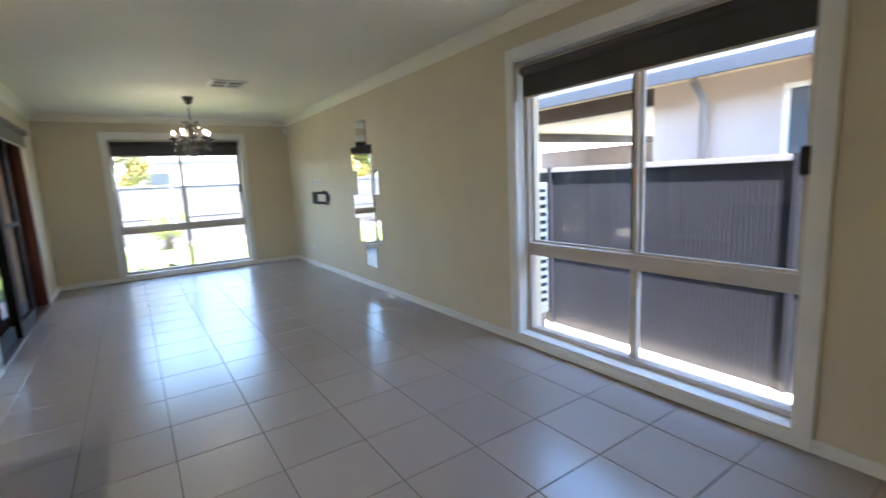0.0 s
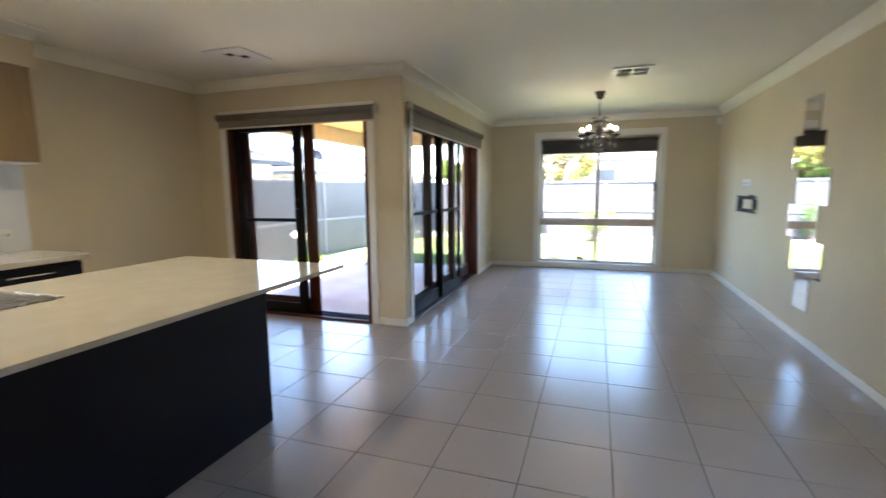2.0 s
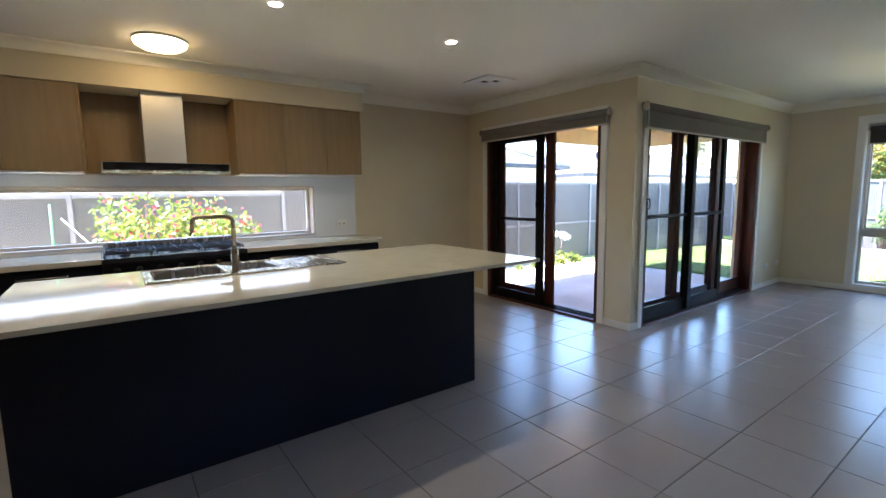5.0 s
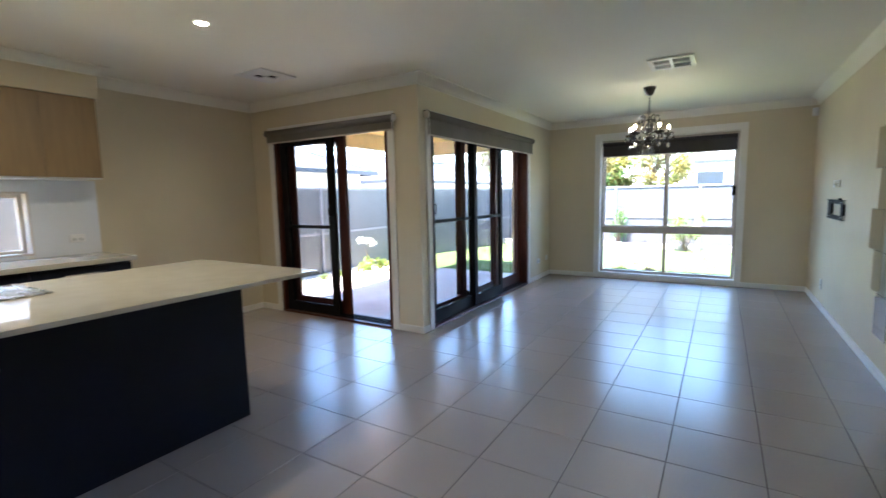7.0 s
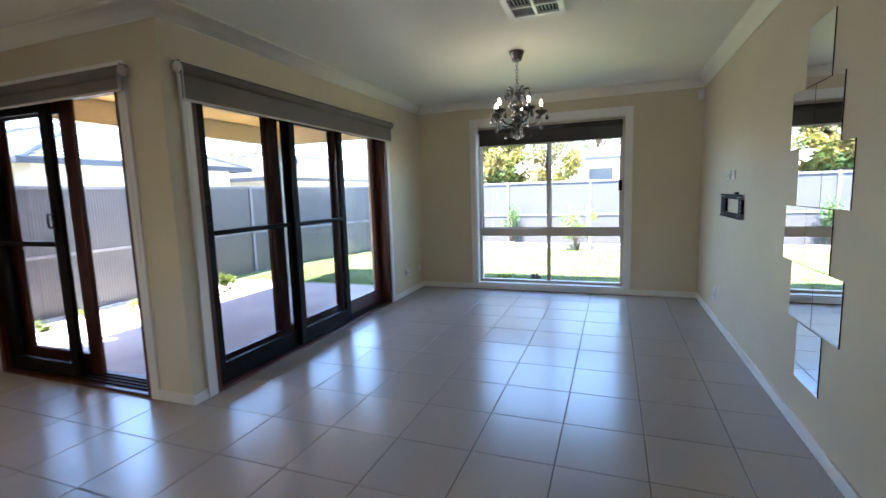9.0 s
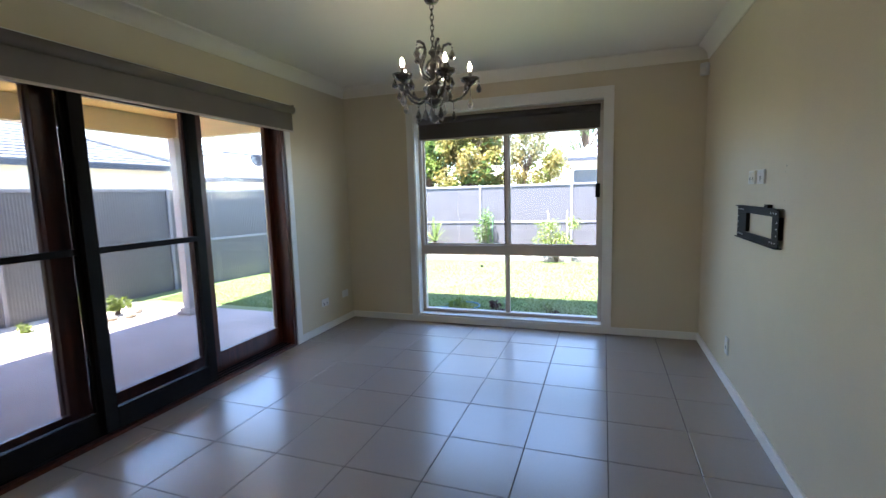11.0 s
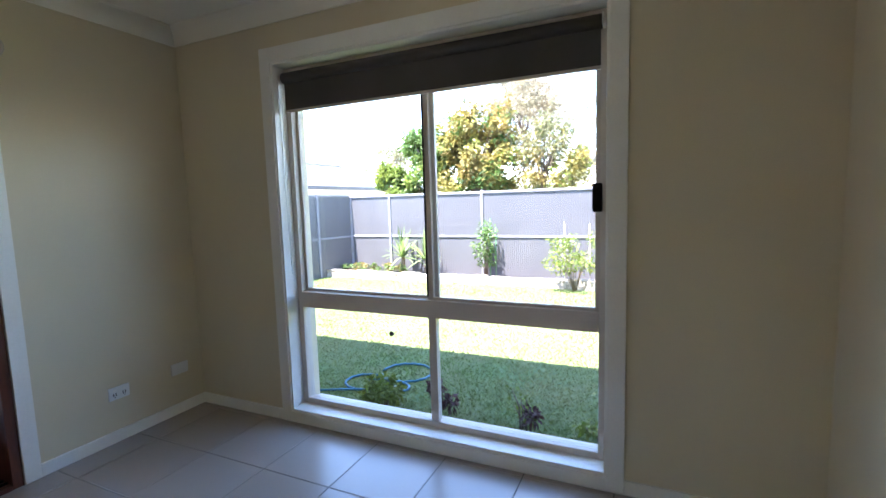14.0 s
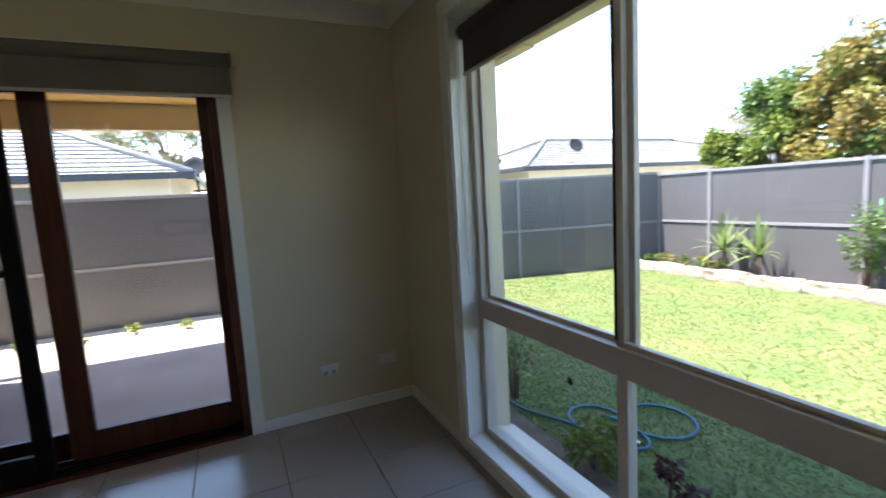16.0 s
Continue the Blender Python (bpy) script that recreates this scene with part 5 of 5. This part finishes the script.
solid("window_sticker", lathe(bmesh.new(), [(0.016, 0.0), (0.015, 0.004), (0.008, 0.007), (0, 0.008)], 14, pose(0.33, YF + 0.108, 0.595, 90, 0, 0)), GUTTER, "small dark blue disc stuck on the window glass", "sticker")
bush(10, pose(-4.55, 0.66, -0.42), "tall flowering shrub with crimson and lime leaves", 1.82, 0.46, LEAF_LIME, 34, 75, 0.06, 0.02, PETAL)
bush(14, pose(-4.52, 1.50, -0.42), "flowering shrub with crimson and lime leaves", 1.62, 0.26, LEAF_LIME, 16, 70, 0.06, 0.02, PETAL)
bush(11, pose(-4.50, 1.25, -0.42), "flowering shrub with crimson and lime leaves", 1.70, 0.40, LEAF_LIME, 30, 75, 0.06, 0.02, PETAL)
STAKE = surface("green plastic stake", (0.07, 0.26, 0.08), 0.45, vary=0.1, bump=0.0)
for y in (-0.12, 1.66):
    solid("garden_stake", tube(bmesh.new(), [(-4.62, y, -0.42), (-4.60, y + 0.02, 1.30 if y < 0 else 1.15)], 0.010, 6), STAKE, "green plastic garden stake beside the shrub", "stake", "green garden stakes")
for x, y, z in ((-1.02, 14.1, 1.02), (-0.92, 14.12, 0.85)):
    solid("garden_stake", tube(bmesh.new(), [(x, y, -0.12), (x + 0.01, y, z)], 0.007, 6), STAKE, "green plastic stake behind the climber", "stake", "green garden stakes")
for x, y, z in ((0.42, 13.6, 0.95), (0.80, 13.7, 0.92)):
    solid("garden_stake", tube(bmesh.new(), [(x, y, -0.12), (x - 0.01, y, z)], 0.007, 6), CREAM, "pale thin stake in the rose shrub", "stake", "pale garden stakes")
solid("bamboo_cane", tube(bmesh.new(), [(-4.3, 0.85, -0.42), (-4.45, 0.30, 0.75), (-4.55, -0.02, 1.16)], 0.007, 6), CREAM, "pale cane leaning in the shrub", "cane")
cable = bmesh.new()
tube(cable, [(-1.25, 8.62, 2.20), (-1.12, 8.75, 2.16)] + [(-1.06 + 0.06 * math.cos(a_), 8.80, 2.15 + 0.075 * math.sin(a_)) for a_ in (0.4 * k for k in range(16))] + [(-0.98, 8.85, 2.28), (-0.93, 8.9, 2.31)], 0.006, 5)
solid("cable_loop", cable, GUTTER, "dark loose cable looped under the gutter", "cable")

rng = random.Random(5)
bm = bmesh.new()
bmesh.ops.create_icosphere(bm, subdivisions=2, radius=0.5)
for v_ in bm.verts:
    v_.co *= 1 + 0.45 * noise.noise(v_.co * 2.6)
    v_.co.z *= 0.6
stone_mesh = mesh_of("edging_stone", bm, ROCK)
block_meshes = []
for k in range(4):
    bm = box(bmesh.new(), -0.5, -0.5, -0.5, 0.5, 0.5, 0.5)
    bmesh.ops.subdivide_edges(bm, edges=bm.edges, cuts=2, use_grid_fill=True)
    for v_ in bm.verts:
        v_.co += 0.10 * noise.noise_vector(v_.co * 1.7 + Vector((3.1 * k, 1.7 * k, 0)))
        v_.co -= v_.co * max(0.0, v_.co.length - 0.72) * 0.5
    block_meshes.append(mesh_of("edging_block", bm, ROCK))
xx = -4.55
k = 0
while xx < 3.4:
    w_ = rng.uniform(0.26, 0.46)
    st = new("edging_block", block_meshes[k % 4])
    st.matrix_world = pose(xx + w_ / 2, 13.70 + rng.uniform(-0.02, 0.02), -0.085 + rng.uniform(-0.015, 0.015), 0, 0, rng.uniform(-4, 4)) @ Matrix.Diagonal((w_, 0.19, 0.17, 1))
    tagged(st, "pale sandstone block edging the garden bed", "stone", "garden bed edging blocks")
    xx += w_ + 0.004
    k += 1
for k, (x, y, s0) in enumerate(((-4.35, 7.30, 0.24), (-4.32, 7.52, 0.20), (-4.4, 7.72, 0.16), (-4.3, 7.90, 0.15), (-4.45, 8.1, 0.17))):
    st = new("garden_rock", stone_mesh)
    st.matrix_world = pose(x, y, -0.10, 0, 0, 40 * k) @ Matrix.Diagonal((s0, s0 * 0.9, s0, 1))
    tagged(st, "pale rock on the gravel", "stone", "garden rocks")
structure("garden_bed", sheet(steps(-4.55, 3.5, 20), steps(13.75, 14.29, 3), 0.05), SOIL, "dark soil garden bed", "garden bed")
structure("wall_bed", sheet(steps(-1.2, 2.4, 12), steps(8.46, 8.80, 3), 0.012), SOIL, "dark soil strip below the window", "garden bed")

hz = -0.135
hose = thing("garden_hose", pose(0, 0, 0), "blue garden hose in loose loops on the lawn", "hose")


def loop(cx, cy, rx, ry, a0, a1, n=22):
    return [(cx + rx * math.cos(radians(a0 + (a1 - a0) * k / n)), cy + ry * math.sin(radians(a0 + (a1 - a0) * k / n)), hz + 0.004 * (k % 2)) for k in range(n + 1)]


part("loop", tube(bmesh.new(), loop(-0.45, 9.17, 0.19, 0.16, -30, 420, 30) + loop(-0.28, 9.16, 0.22, 0.12, 150, -60), 0.010, 6), HOSE, hose)
part("loop", tube(bmesh.new(), loop(-0.24, 9.47, 0.22, 0.21, -150, 190, 26), 0.010, 6), HOSE, hose)
part("tail", tube(bmesh.new(), [(-0.45, 9.02, hz), (-0.6, 8.95, hz), (-0.8, 8.86, hz), (-1.05, 8.84, hz)], 0.010, 6), HOSE, hose)
part("fitting", lathe(bmesh.new(), [(0, -0.04), (0.017, -0.04), (0.019, 0.0), (0.014, 0.04), (0, 0.042)], 10, pose(-0.13, 9.13, hz + 0.012, 0, 90, 40)), STEEL, hose)

rng = random.Random(11)
verts, faces = [], []
for k in range(160000):
    x, y = rng.uniform(-5.0, 3.7), 8.8 + 4.9 * rng.random() ** 1.25
    z = ground_z(x, y)
    a, hgt = rng.uniform(0, 6.28), rng.uniform(0.010, 0.030)
    dx, dy = 0.0045 * math.cos(a), 0.0045 * math.sin(a)
    lx, ly = rng.uniform(-0.03, 0.03), rng.uniform(-0.03, 0.03)
    i = len(verts)
    verts += [(x - dx, y - dy, z), (x + dx, y + dy, z), (x + lx, y + ly, z + hgt)]
    faces.append((i, i + 1, i + 2))
me = bpy.data.meshes.new("grass")
me.from_pydata(verts, [], faces)
me.materials.append(BLADE)
tagged(new("grass", me), "short green grass blades on the lawn", "grass", "", "stuff")

# ---- floor tiles ----
PX, PY, GX, GY, JOINT = 0.4165, 0.4205, 1.129, 4.79, 0.0045
tile_meshes = {}


def tile_bm(bm, w, d, ox=0.0, oy=0.0):
    """A tile with an eased top edge, its top face at z = 0."""
    e, lo = 0.0015, -0.006
    ring = [(0, 0), (w, 0), (w, d), (0, d)]
    a = [bm.verts.new((ox + x, oy + y, lo)) for x, y in ring]
    b = [bm.verts.new((ox + x, oy + y, -e)) for x, y in ring]
    c = [bm.verts.new((ox + min(max(x, e), w - e), oy + min(max(y, e), d - e), 0)) for x, y in ring]
    for r0, r1 in ((a, b), (b, c)):
        for i in range(4):
            bm.faces.new((r0[i], r0[(i + 1) % 4], r1[(i + 1) % 4], r1[i]))
    bm.faces.new(c)


floor = structure("floor", boxes((XK, YB, -0.0033, XR, YD, -0.003), (XL, YD, -0.0033, XR, YF, -0.003)), GROUT, "taupe porcelain tile floor with dark joints", "floor")
rest = bmesh.new()
for i in range(-13, 5):
    for j in range(-22, 10):
        x0, x1 = GX + i * PX + JOINT / 2, GX + (i + 1) * PX - JOINT / 2
        y0, y1 = GY + j * PY + JOINT / 2, GY + (j + 1) * PY - JOINT / 2
        left = XL if y0 > YD - 0.05 else XK
        x0, x1, y0, y1 = max(x0, left), min(x1, XR), max(y0, YB), min(y1, YF)
        if x1 - x0 < 0.01 or y1 - y0 < 0.01:
            continue
        if y0 < -0.3 or x1 < -2.0 and y0 < 2.2:
            tile_bm(rest, x1 - x0, y1 - y0, x0, y0)
            continue
        key = (round(x1 - x0, 4), round(y1 - y0, 4))
        if key not in tile_meshes:
            bm = bmesh.new()
            tile_bm(bm, *key)
            tile_meshes[key] = mesh_of("tile", bm, TILE)
        ob = new("tile", tile_meshes[key])
        ob.location = (x0, y0, 0)
        ob.parent = floor
tagged(part("tiles", rest, TILE, floor), "", "", "", "stuff")
